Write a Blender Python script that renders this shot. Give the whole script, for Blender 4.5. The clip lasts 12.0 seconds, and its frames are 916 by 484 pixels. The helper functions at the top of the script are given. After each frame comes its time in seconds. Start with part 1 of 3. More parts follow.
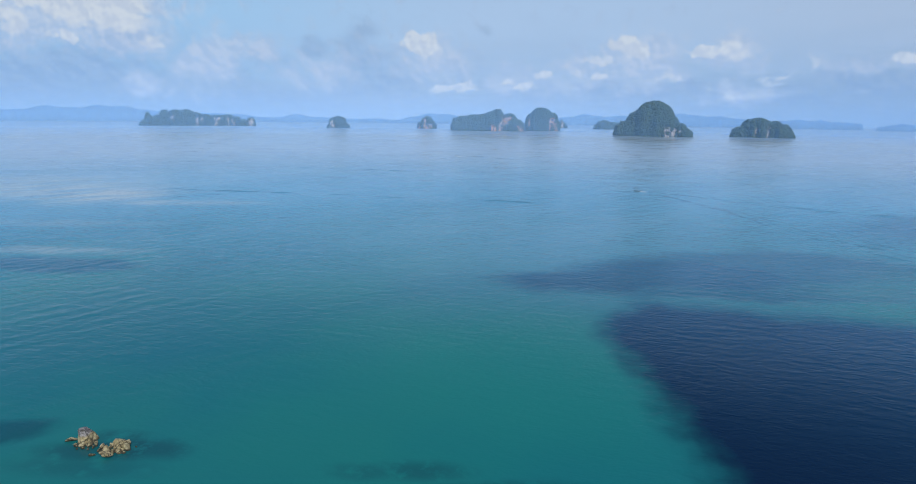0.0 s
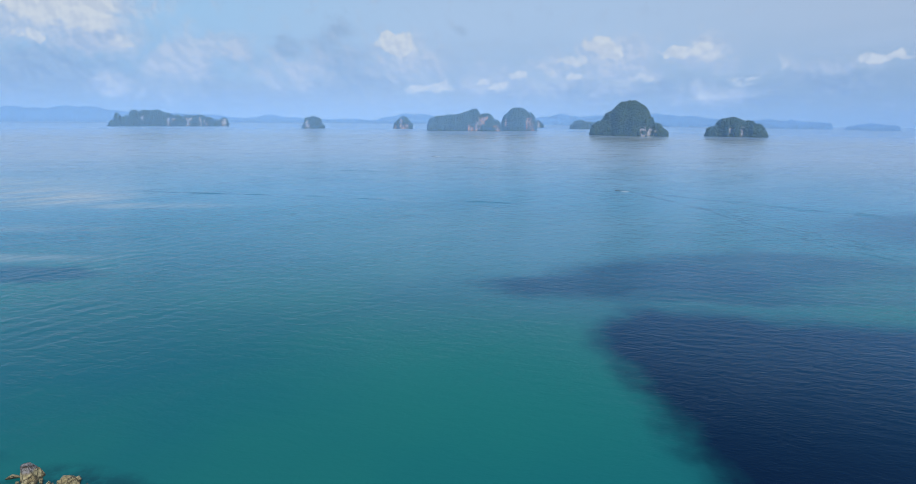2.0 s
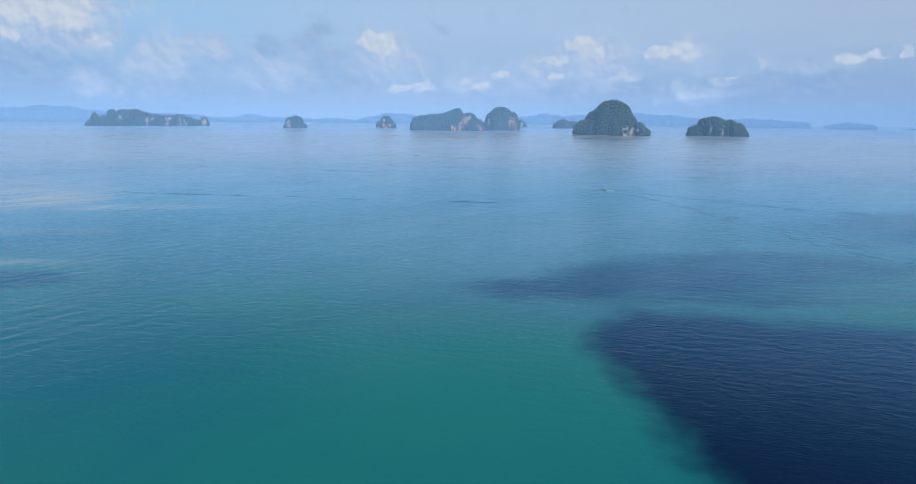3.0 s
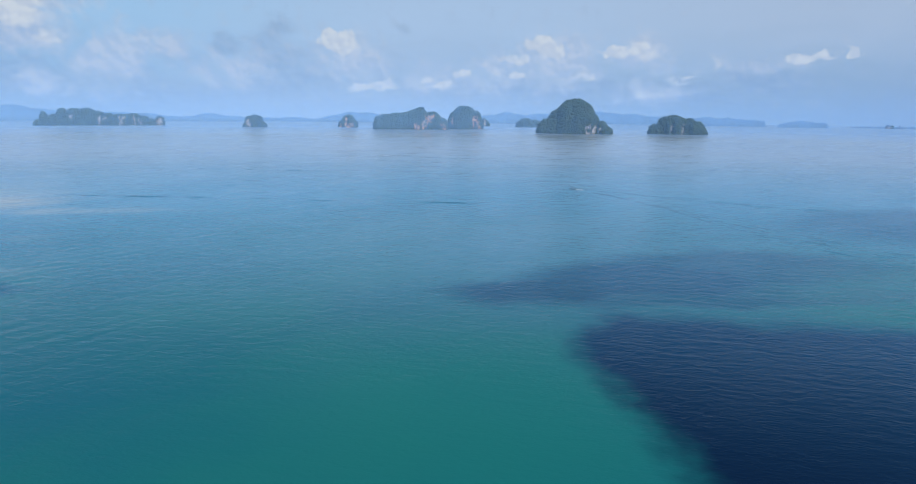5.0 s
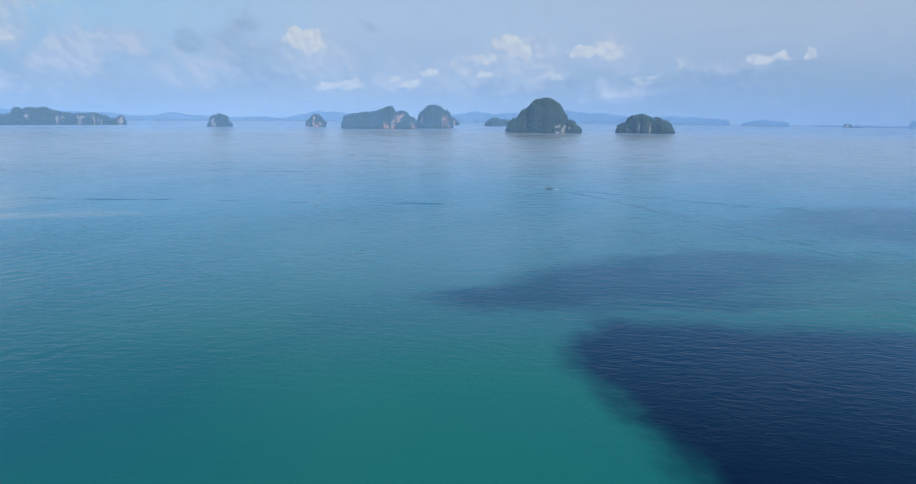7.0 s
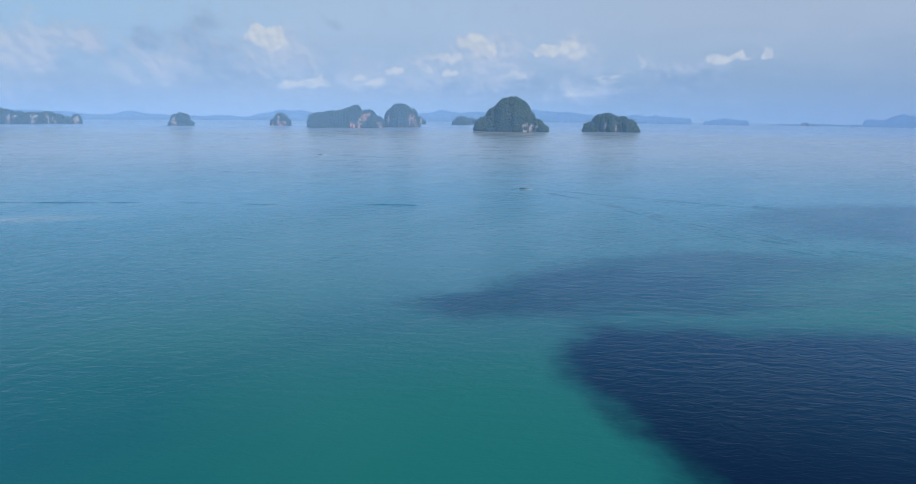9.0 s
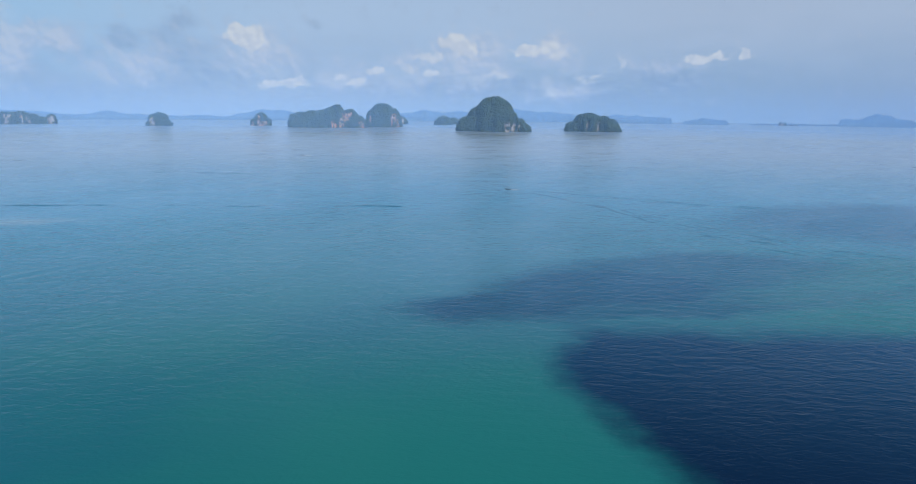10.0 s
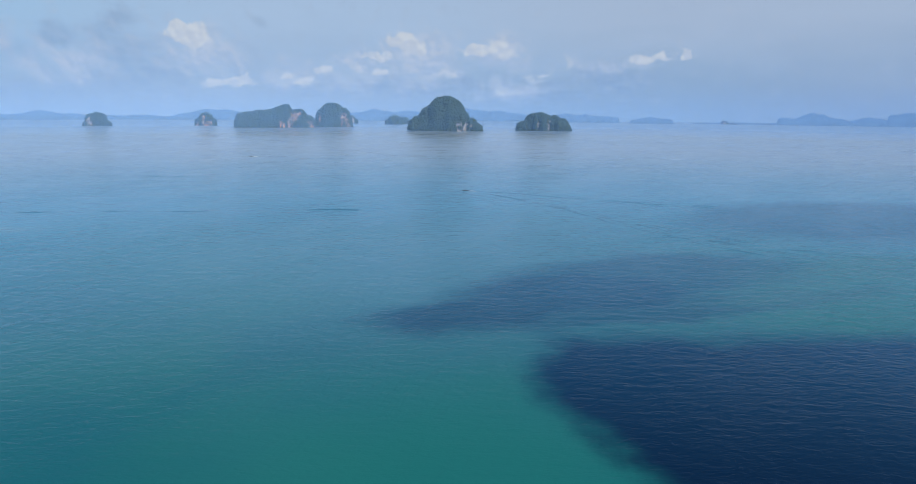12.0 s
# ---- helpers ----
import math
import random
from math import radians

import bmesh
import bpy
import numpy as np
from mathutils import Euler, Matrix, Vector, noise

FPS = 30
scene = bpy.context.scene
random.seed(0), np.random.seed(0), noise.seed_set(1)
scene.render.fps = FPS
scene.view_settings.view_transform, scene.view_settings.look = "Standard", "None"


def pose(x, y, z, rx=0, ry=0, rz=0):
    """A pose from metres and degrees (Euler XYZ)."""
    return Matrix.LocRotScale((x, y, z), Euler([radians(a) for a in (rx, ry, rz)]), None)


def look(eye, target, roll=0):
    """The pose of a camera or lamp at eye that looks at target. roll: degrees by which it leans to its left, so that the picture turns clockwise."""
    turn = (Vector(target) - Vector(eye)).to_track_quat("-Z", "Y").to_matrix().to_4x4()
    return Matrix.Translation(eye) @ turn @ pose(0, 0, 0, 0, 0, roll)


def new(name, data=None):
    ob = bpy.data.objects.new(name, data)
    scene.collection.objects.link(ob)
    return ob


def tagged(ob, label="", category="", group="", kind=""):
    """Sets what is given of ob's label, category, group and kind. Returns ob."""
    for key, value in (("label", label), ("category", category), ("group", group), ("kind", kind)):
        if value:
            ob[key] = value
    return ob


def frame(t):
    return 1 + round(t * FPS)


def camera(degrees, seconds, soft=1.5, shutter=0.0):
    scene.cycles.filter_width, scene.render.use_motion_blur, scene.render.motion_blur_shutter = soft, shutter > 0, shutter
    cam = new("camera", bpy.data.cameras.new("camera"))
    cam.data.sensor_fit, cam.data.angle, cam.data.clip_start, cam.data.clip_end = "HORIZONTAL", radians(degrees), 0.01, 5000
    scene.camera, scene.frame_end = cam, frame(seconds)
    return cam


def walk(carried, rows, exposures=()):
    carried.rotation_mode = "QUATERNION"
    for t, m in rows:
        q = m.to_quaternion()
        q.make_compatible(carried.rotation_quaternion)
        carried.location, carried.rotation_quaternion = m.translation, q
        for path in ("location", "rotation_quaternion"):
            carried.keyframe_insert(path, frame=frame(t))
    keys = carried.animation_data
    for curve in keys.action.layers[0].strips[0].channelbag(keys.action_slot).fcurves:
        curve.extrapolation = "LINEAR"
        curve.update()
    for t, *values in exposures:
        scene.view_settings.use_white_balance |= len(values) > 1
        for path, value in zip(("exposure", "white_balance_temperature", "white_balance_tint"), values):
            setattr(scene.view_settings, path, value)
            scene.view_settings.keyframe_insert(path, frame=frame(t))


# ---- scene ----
cam = camera(70.47, 12.0, soft=1.0)


def view(x, y, z, heading, pitch, roll):
    """A camera pose from its place and from heading (clockwise from +y), pitch and roll in degrees."""
    h, p = radians(heading), radians(pitch)
    eye = Vector((x, y, z))
    return look(eye, eye + 100 * Vector((math.sin(h) * math.cos(p), math.cos(h) * math.cos(p), math.sin(p))), roll)


walk(cam, [
    (0, view(0.00, 0.00, 80.00, -0.67, -11.31, 0.66)),
    (0.5, view(-0.61, 3.90, 79.66, -0.20, -11.28, 0.63)),
    (1, view(-1.32, 7.67, 79.35, 0.32, -11.27, 0.61)),
    (1.5, view(-2.12, 11.31, 79.07, 0.86, -11.27, 0.59)),
    (2, view(-2.98, 14.82, 78.81, 1.41, -11.27, 0.58)),
    (2.5, view(-3.91, 18.23, 78.58, 2.06, -11.29, 0.58)),
    (3, view(-4.90, 21.53, 78.38, 2.92, -11.30, 0.57)),
    (5, view(-9.56, 33.91, 77.85, 6.20, -11.36, 0.54)),
    (5.5, view(-10.78, 36.83, 77.79, 7.03, -11.38, 0.54)),
    (6, view(-11.98, 39.72, 77.76, 7.84, -11.40, 0.54)),
    (6.5, view(-13.27, 42.56, 77.75, 8.67, -11.40, 0.54)),
    (6.7, view(-13.77, 43.69, 77.76, 8.91, -11.40, 0.54)),
    (7, view(-14.53, 45.37, 77.77, 8.97, -11.41, 0.54)),
    (7.2, view(-15.00, 46.49, 77.80, 9.17, -11.42, 0.54)),
    (8.8, view(-18.75, 55.40, 78.09, 11.65, -11.48, 0.56)),
    (9, view(-19.22, 56.52, 78.13, 11.95, -11.49, 0.56)),
    (9.5, view(-20.33, 59.32, 78.29, 12.73, -11.50, 0.56)),
    (10, view(-21.37, 62.15, 78.47, 13.56, -11.50, 0.56)),
    (10.5, view(-22.33, 65.01, 78.69, 14.42, -11.51, 0.56)),
    (11, view(-23.19, 67.91, 78.93, 15.27, -11.51, 0.55)),
    (11.5, view(-23.95, 70.87, 79.20, 16.54, -11.51, 0.53)),
    (12, view(-24.59, 73.89, 79.50, 17.89, -11.53, 0.52)),
], exposures=[(0, 0.0, 6500, 10), (6, -0.04, 6560, 10), (12, -0.10, 6720, 11)])

# ---------------------------------------------------------------- sky, sun
SUN_AZ, SUN_EL = 158.0, 42.0          # degrees, azimuth clockwise from +y

# sunlit cumulus heads: azimuth, elevation, half width, half height (degrees), density
CUMULUS_WEST = [
    (-29.4, 7.42, 3.70, 1.88, 1.00), (-32.6, 7.85, 2.54, 1.30, 1.00), (-27.4, 6.35, 1.70, 1.01, 0.90), (-25.2, 4.95, 1.10, 0.42, 0.50),
    (-34.1, 5.77, 0.98, 1.11, 0.60), (-30.8, 4.97, 0.53, 0.49, 0.75), (-31.8, 5.06, 0.37, 0.35, 0.55), (-4.8, 5.76, 0.82, 0.72, 0.95),
    (-3.6, 5.31, 1.03, 1.03, 1.00), (-1.3, 1.97, 2.32, 0.41, 0.80), (-2.8, 1.75, 1.13, 0.41, 0.60), (-0.3, 2.27, 0.93, 0.36, 0.70),
]
# more of them: azimuth, elevation, half width, half height (degrees), density
CUMULUS_EAST = [
    (3.4, 2.60, 0.67, 0.41, 0.60), (4.8, 2.27, 0.72, 0.46, 0.65), (6.4, 3.24, 0.61, 0.36, 0.70), (9.1, 3.25, 0.75, 0.56, 0.55),
    (11.0, 4.29, 0.99, 0.55, 0.65), (11.2, 3.06, 0.69, 0.35, 0.60), (13.2, 5.43, 1.16, 0.65, 1.00), (14.1, 4.87, 0.96, 0.70, 0.80),
    (16.9, 3.05, 1.12, 0.39, 0.50), (19.2, 4.89, 1.13, 0.48, 1.05), (21.1, 5.38, 0.97, 0.67, 0.60), (22.0, 4.48, 0.69, 0.66, 0.45),
    (24.3, 2.50, 1.20, 0.36, 0.38), (25.0, 2.98, 0.75, 0.32, 0.40), (27.1, 3.93, 0.55, 0.68, 0.42), (22.1, 1.48, 1.30, 0.52, 0.45),
    (34.0, 4.24, 1.42, 0.39, 0.75), (36.5, 4.34, 0.50, 0.63, 0.75), (32.7, 4.18, 0.70, 0.34, 0.50),
]
# soft cream cloud bodies: azimuth, elevation, half width, half height (degrees), density
PALE_WEST = [
    (-31.2, 7.19, 7.11, 2.72, 0.80), (-26.5, 5.05, 3.10, 1.20, 0.50), (-34.1, 5.38, 1.58, 1.70, 0.50), (-20.9, 3.77, 1.90, 2.03, 0.65),
    (-21.5, 4.51, 1.34, 1.15, 0.40), (-26.1, 1.68, 1.34, 1.11, 0.60), (-24.7, 4.72, 1.54, 0.94, 0.40), (-17.5, 4.80, 1.98, 1.18, 0.55),
    (-22.5, 2.14, 2.65, 1.62, 0.30), (-12.1, 3.24, 1.98, 1.21, 0.50), (-12.9, 2.84, 3.45, 1.71, 0.30), (-2.8, 4.22, 2.58, 1.86, 0.55),
    (-2.0, 3.51, 3.61, 2.06, 0.30), (-5.5, 4.42, 2.05, 1.54, 0.30),
]
# more of them: azimuth, elevation, half width, half height (degrees), density
PALE_EAST = [
    (4.0, 2.60, 3.07, 1.44, 0.40), (9.8, 3.59, 2.49, 1.52, 0.40), (14.5, 4.13, 2.96, 1.99, 0.65), (14.4, 2.64, 3.35, 1.49, 0.35),
    (21.4, 4.93, 1.84, 1.43, 0.55), (22.3, 3.94, 1.47, 0.85, 0.40), (22.5, 1.62, 2.59, 0.94, 0.45), (16.9, 2.96, 1.86, 0.69, 0.40),
    (28.5, 3.73, 1.54, 0.62, 0.30), (7.5, 2.14, 3.03, 1.02, 0.35), (22.3, 4.30, 1.54, 1.03, 0.25), (31.0, 3.71, 3.40, 0.80, 0.30),
]
# grey-blue undersides and banks: azimuth, elevation, half width, half height (degrees), density
BANKS_WEST = [
    (-27.1, 5.19, 1.55, 0.83, 0.75), (-28.1, 4.75, 1.12, 0.64, 0.60), (-31.3, 3.13, 5.66, 1.59, 0.60), (-34.9, 2.36, 0.90, 0.76, 0.60),
    (-33.2, 1.81, 4.35, 1.73, 0.40), (-27.8, 2.85, 2.43, 1.83, 0.40), (-9.0, 6.13, 1.51, 1.33, 0.42), (-9.8, 4.99, 1.41, 1.02, 0.45),
    (-13.0, 5.18, 1.08, 0.71, 0.55), (-16.6, 4.14, 2.09, 0.79, 0.40), (-19.4, 2.91, 1.57, 1.46, 0.30), (-8.0, 3.66, 4.06, 1.74, 0.45),
    (-8.0, 2.46, 5.58, 1.33, 0.40),
]
# more of them: azimuth, elevation, half width, half height (degrees), density
BANKS_EAST = [
    (14.7, 1.70, 4.30, 0.60, 0.50), (10.9, 2.06, 2.27, 0.81, 0.45), (17.9, 2.17, 2.30, 0.68, 0.40), (6.0, 1.74, 3.05, 0.82, 0.35),
    (24.9, 1.17, 3.74, 0.46, 0.45), (30.1, 3.03, 2.24, 1.14, 0.50), (25.6, 2.14, 1.80, 0.64, 0.30), (1.3, 6.87, 0.41, 0.46, 0.35),
    (31.6, 2.49, 2.90, 0.90, 0.55), (27.5, 1.91, 2.50, 0.71, 0.35), (-17.2, 0.86, 7.57, 0.99, 0.30), (-0.0, 3.54, 1.55, 1.55, 0.30),
]


class Nodes:
    """Small helper to write node trees as expressions."""

    def __init__(self, tree):
        self.tree = tree
        tree.nodes.clear()

    def add(self, kind, inputs=None, **props):
        n = self.tree.nodes.new(kind)
        for k, v in props.items():
            setattr(n, k, v)
        for k, v in (inputs or {}).items():
            s = n.inputs[k]
            if isinstance(v, bpy.types.NodeSocket):
                self.tree.links.new(v, s)
            else:
                s.default_value = v
        return n

    def math(self, op, a, b=0.0, clamp=False):
        return self.add("ShaderNodeMath", {0: a, 1: b}, operation=op, use_clamp=clamp).outputs[0]

    def vec(self, op, a, b=(0, 0, 0)):
        return self.add("ShaderNodeVectorMath", {0: a, 1: b}, operation=op)

    def noise(self, vector, scale, detail=3.0, rough=0.5, dist=0.0, colour=False, dims="3D"):
        n = self.add("ShaderNodeTexNoise", {"Vector": vector, "Scale": scale, "Detail": detail, "Roughness": rough, "Distortion": dist}, noise_dimensions=dims)
        return n.outputs["Color" if colour else "Fac"]

    def ramp(self, x, a, b, lo=0.0, hi=1.0, smooth=True):
        n = self.add("ShaderNodeMapRange", {"Value": x, "From Min": a, "From Max": b, "To Min": lo, "To Max": hi})
        n.interpolation_type = "SMOOTHSTEP" if smooth else "LINEAR"
        return n.outputs[0]

    def mix(self, fac, a, b, blend="MIX"):
        n = self.tree.nodes.new("ShaderNodeMix")
        n.data_type, n.blend_type = "RGBA", blend
        for s, v in ((n.inputs[0], fac), (n.inputs[6], a), (n.inputs[7], b)):
            if isinstance(v, bpy.types.NodeSocket):
                self.tree.links.new(v, s)
            else:
                s.default_value = v if not isinstance(v, tuple) or len(v) != 3 else (*v, 1)
        return n.outputs[2]

    def puffs(self, p, items, soft=0.55, thin=0.0):
        """Soft union of ellipses (x, y, half width, half height, density) in the plane of p; thin: how far each fades away below."""
        total = None
        for x, y, rx, ry, k in items:
            d = self.vec("MULTIPLY", self.vec("SUBTRACT", p, (x, y, 0)).outputs[0], (1 / rx, 1 / ry, 0)).outputs[0]
            far = self.vec("LENGTH", d).outputs["Value"]
            if thin:
                below = self.math("MAXIMUM", self.vec("DOT_PRODUCT", d, (0, -1, 0)).outputs["Value"], 0.0)
                far = self.math("ADD", far, self.math("MULTIPLY", below, thin))
            m = self.ramp(far, 1 - soft, 1 + soft, k, 0)
            total = m if total is None else self.math("MAXIMUM", total, m)
        return total


world = bpy.data.worlds.new("sky")
scene.world = world
world.use_nodes = True
N = Nodes(world.node_tree)
way = N.add("ShaderNodeTexCoord").outputs["Generated"]
axes = N.add("ShaderNodeSeparateXYZ", {0: way}).outputs
up = N.math("MAXIMUM", axes[2], 0.02)
lifted = N.add("ShaderNodeCombineXYZ", {0: axes[0], 1: axes[1], 2: up}).outputs[0]
sky = N.add("ShaderNodeTexSky", {"Vector": lifted}, sky_type="NISHITA", sun_disc=False, sun_elevation=radians(SUN_EL),
            sun_rotation=radians(SUN_AZ), air_density=1.0, dust_density=0.4, ozone_density=1.5, altitude=0.0).outputs[0]
deg = 180 / math.pi
azimuth = N.math("MULTIPLY", N.math("ARCTAN2", axes[0], axes[1]), deg)
elevation = N.math("MULTIPLY", N.math("ARCSINE", axes[2]), deg)
flat = N.add("ShaderNodeCombineXYZ", {0: azimuth, 1: elevation, 2: 0.0}).outputs[0]

def stray(scale, detail, rough, ax, ay):
    """The plane of azimuth and elevation, pushed about by turbulence of so many degrees."""
    n = N.vec("SUBTRACT", N.noise(flat, scale, detail, rough, colour=True, dims="2D"), (0.5, 0.5, 0.5)).outputs[0]
    return N.vec("MULTIPLY", n, (ax, ay, 0)).outputs[0]


broad_p = N.vec("ADD", flat, stray(0.4, 5, 0.5, 2.6, 1.7)).outputs[0]
head_p = N.vec("ADD", flat, stray(0.8, 6, 0.55, 1.9, 1.5)).outputs[0]
wisp = N.math("SUBTRACT", N.noise(flat, 0.8, 6, 0.55, 0.2, dims="2D"), 0.5)
tone = N.noise(flat, 0.75, 5, 0.5, dims="2D")
tone_up = N.noise(N.vec("ADD", flat, (0.16, 0.28, 0)).outputs[0], 0.75, 5, 0.5, dims="2D")
lit = N.ramp(N.math("SUBTRACT", tone, tone_up), -0.10, 0.10, 0.0, 1.0)       # sides of the heaps turned to the sun
low = N.ramp(elevation, 9.5, 15.0, 1.0, 0.0)

heads = N.puffs(head_p, CUMULUS_WEST + CUMULUS_EAST, 0.6, 0.5)
heads = N.ramp(N.math("ADD", heads, N.math("MULTIPLY", wisp, 0.7)), 0.12, 0.62)
pale = N.puffs(broad_p, PALE_WEST + PALE_EAST, 0.8, 0.2)
pale = N.ramp(N.math("ADD", pale, N.math("MULTIPLY", wisp, 0.8)), 0.0, 0.58)
bank = N.puffs(broad_p, BANKS_WEST + BANKS_EAST, 0.8)
bank = N.ramp(N.math("ADD", bank, N.math("MULTIPLY", wisp, 0.8)), 0.0, 0.6)
heads, pale, bank = (N.math("MULTIPLY", m, low) for m in (heads, pale, bank))

# the clear part: bluest in the west, milky over the islands, greyer in the east, paler again far east
aloft = N.mix(N.ramp(azimuth, -28, 4), (3.5, 6.1, 9.2), (4.3, 6.1, 8.75))
aloft = N.mix(N.ramp(azimuth, 6, 38), aloft, (4.3, 5.7, 8.0))
down = N.mix(N.ramp(azimuth, -34, 0), (2.8, 4.35, 6.7), (3.5, 5.0, 7.35))
down = N.mix(N.ramp(azimuth, 4, 32), down, (2.8, 4.3, 6.5))
down = N.mix(N.ramp(azimuth, 34, 50), down, (3.0, 4.35, 6.5))
mottle = N.math("MULTIPLY", N.math("SUBTRACT", N.noise(N.vec("MULTIPLY", flat, (0.10, 0.30, 1)).outputs[0], 1.0, 5, 0.6, 0.4, dims="2D"), 0.5), 4.0)
air = N.mix(N.ramp(N.math("ADD", elevation, mottle), 0.5, 8.0), down, aloft)
air = N.mix(N.ramp(elevation, 10, 20), air, (1.0, 3.2, 6.6))
col = N.mix(N.ramp(elevation, 14, 34, 0.93, 0.04), sky, air)
col = N.mix(N.math("MULTIPLY", bank, 0.62), col, N.mix(lit, (2.7, 4.15, 6.6), (3.4, 4.8, 7.1)))
col = N.mix(N.math("MULTIPLY", pale, 0.8), col, N.mix(lit, (4.4, 5.7, 7.9), (5.5, 6.5, 8.2)))
col = N.mix(N.math("MULTIPLY", heads, 0.9), col, N.mix(lit, (5.6, 6.55, 8.0), (6.6, 7.4, 8.4)))
bg = N.add("ShaderNodeBackground", {"Color": col, "Strength": 0.09})
out = N.add("ShaderNodeOutputWorld", {"Surface": bg.outputs[0]})

sun = new("sun", bpy.data.lights.new("sun", "SUN"))
sun.data.energy, sun.data.angle, sun.data.color = 3.0, radians(0.53), (1.0, 0.95, 0.88)
a, e = radians(SUN_AZ), radians(SUN_EL)
sun.matrix_world = look((0, 0, 500), Vector((0, 0, 500)) - Vector((math.sin(a) * math.cos(e), math.cos(a) * math.cos(e), math.sin(e))))
scene.view_settings.exposure = 0.0


# ---------------------------------------------------------------- materials
def material(name):
    m = bpy.data.materials.new(name)
    m.use_nodes = True
    return m, Nodes(m.node_tree)


def finish(N, colour, rough=0.9, bump=None, **more):
    inputs = {"Base Color": colour, "Roughness": rough}
    if bump is not None:
        inputs["Normal"] = bump
    inputs.update(more)
    b = N.add("ShaderNodeBsdfPrincipled", inputs)
    N.add("ShaderNodeOutputMaterial", {"Surface": b.outputs[0]})


def sea_material():
    m, N = material("sea_water")
    P = N.add("ShaderNodeTexCoord").outputs["Object"]
    warp = N.vec("SUBTRACT", N.noise(P, 0.02, 5, 0.6, colour=True, dims="2D"), (0.5, 0.5, 0.5)).outputs[0]
    warp = N.vec("MULTIPLY", warp, (32, 32, 0)).outputs[0]
    Q = N.vec("ADD", P, warp).outputs[0]
    # depth of the bottom and painted haze, in the colour: sand flats, deep channel, weed beds
    broad = N.noise(P, 0.006, 4, 0.55, dims="2D")
    col = N.mix(N.ramp(broad, 0.35, 0.65), (0.007, 0.140, 0.180), (0.012, 0.172, 0.172))
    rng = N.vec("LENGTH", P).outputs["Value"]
    # haze and sky reflection painted in: paler with distance from the origin
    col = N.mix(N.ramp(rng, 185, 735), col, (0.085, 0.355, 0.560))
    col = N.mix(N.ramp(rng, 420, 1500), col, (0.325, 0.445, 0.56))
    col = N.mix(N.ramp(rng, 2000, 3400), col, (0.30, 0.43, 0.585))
    # brightness of the middle water, painted as a pale patch
    col = N.mix(N.puffs(Q, BRIGHT_MIDDLE, 0.9), col, (0.115, 0.33, 0.47))
    col = N.mix(N.puffs(Q, FLATS, 0.8), col, (0.010, 0.205, 0.170))
    # graded by distance from the origin: near black close by, bluer beyond
    deep = N.mix(N.ramp(rng, 150, 385), (0.0001, 0.012, 0.043), (0.001, 0.085, 0.205))
    col = N.mix(N.puffs(Q, BANKS, 0.35), col, deep)
    # the channel drops off along a ragged edge that runs away from the bay, and ends at a sand flat
    ragged = N.vec("SUBTRACT", N.noise(P, 0.045, 5, 0.6, colour=True, dims="2D"), (0.5, 0.5, 0.5)).outputs[0]
    near_warp = N.vec("ADD", N.vec("MULTIPLY", warp, (0.35, 0.35, 0)).outputs[0], N.vec("MULTIPLY", ragged, (17, 17, 0)).outputs[0]).outputs[0]
    ex, ey, _ = N.add("ShaderNodeSeparateXYZ", {0: N.vec("ADD", P, near_warp).outputs[0]}).outputs
    edge = N.math("SUBTRACT", ex, N.math("ADD", N.ramp(ey, 170, 225, 1.0, -3.0), N.ramp(ey, 236, 276, 0.0, 24.0)))
    side = N.ramp(edge, 46, 65)
    end = N.ramp(N.math("ADD", ey, N.math("MULTIPLY", N.math("SUBTRACT", ex, 85), 0.27)), 255, 284, 1.0, 0.0)
    channel = N.math("MULTIPLY", side, end)
    col = N.mix(channel, col, deep)
    sand = N.puffs(Q, SAND, 0.6)
    col = N.mix(sand, col, (0.050, 0.225, 0.280))
    weed = N.puffs(N.vec("ADD", P, N.vec("MULTIPLY", warp, (0.25, 0.25, 0)).outputs[0]).outputs[0], WEED, 0.7)
    weed = N.math("MULTIPLY", weed, N.ramp(N.noise(P, 0.16, 5, 0.65, dims="2D"), 0.26, 0.54))
    col = N.mix(weed, col, (0.006, 0.050, 0.075))
    slick = N.noise(N.vec("MULTIPLY", P, (0.35, 1, 1)).outputs[0], 0.03, 5, 0.6, 0.5, dims="2D")
    along = N.add("ShaderNodeVectorRotate", {"Vector": P, "Angle": radians(-50)}, rotation_type="Z_AXIS").outputs[0]
    streak = N.noise(N.vec("MULTIPLY", along, (0.16, 1, 1)).outputs[0], 0.06, 6, 0.65, 0.4, dims="2D")
    # reflected cloud brightness is mixed into the water colour here
    mottle = N.math("MULTIPLY", N.puffs(Q, SKY_SHEEN, 0.7), N.ramp(streak, 0.34, 0.60, 0.35, 1.0))
    col = N.mix(mottle, col, (0.43, 0.52, 0.56))
    # ripples: wind chop over the swell of the surface itself, weighted by distance to fit the view
    S = N.vec("MULTIPLY", N.add("ShaderNodeVectorRotate", {"Vector": P, "Angle": radians(17)}, rotation_type="Z_AXIS").outputs[0], (0.5, 1.0, 1.0)).outputs[0]
    h = N.math("MULTIPLY", N.noise(S, 0.36, 3, 0.55, 0.5, dims="2D"), N.ramp(rng, 170, 330, 0.3, 0.75))
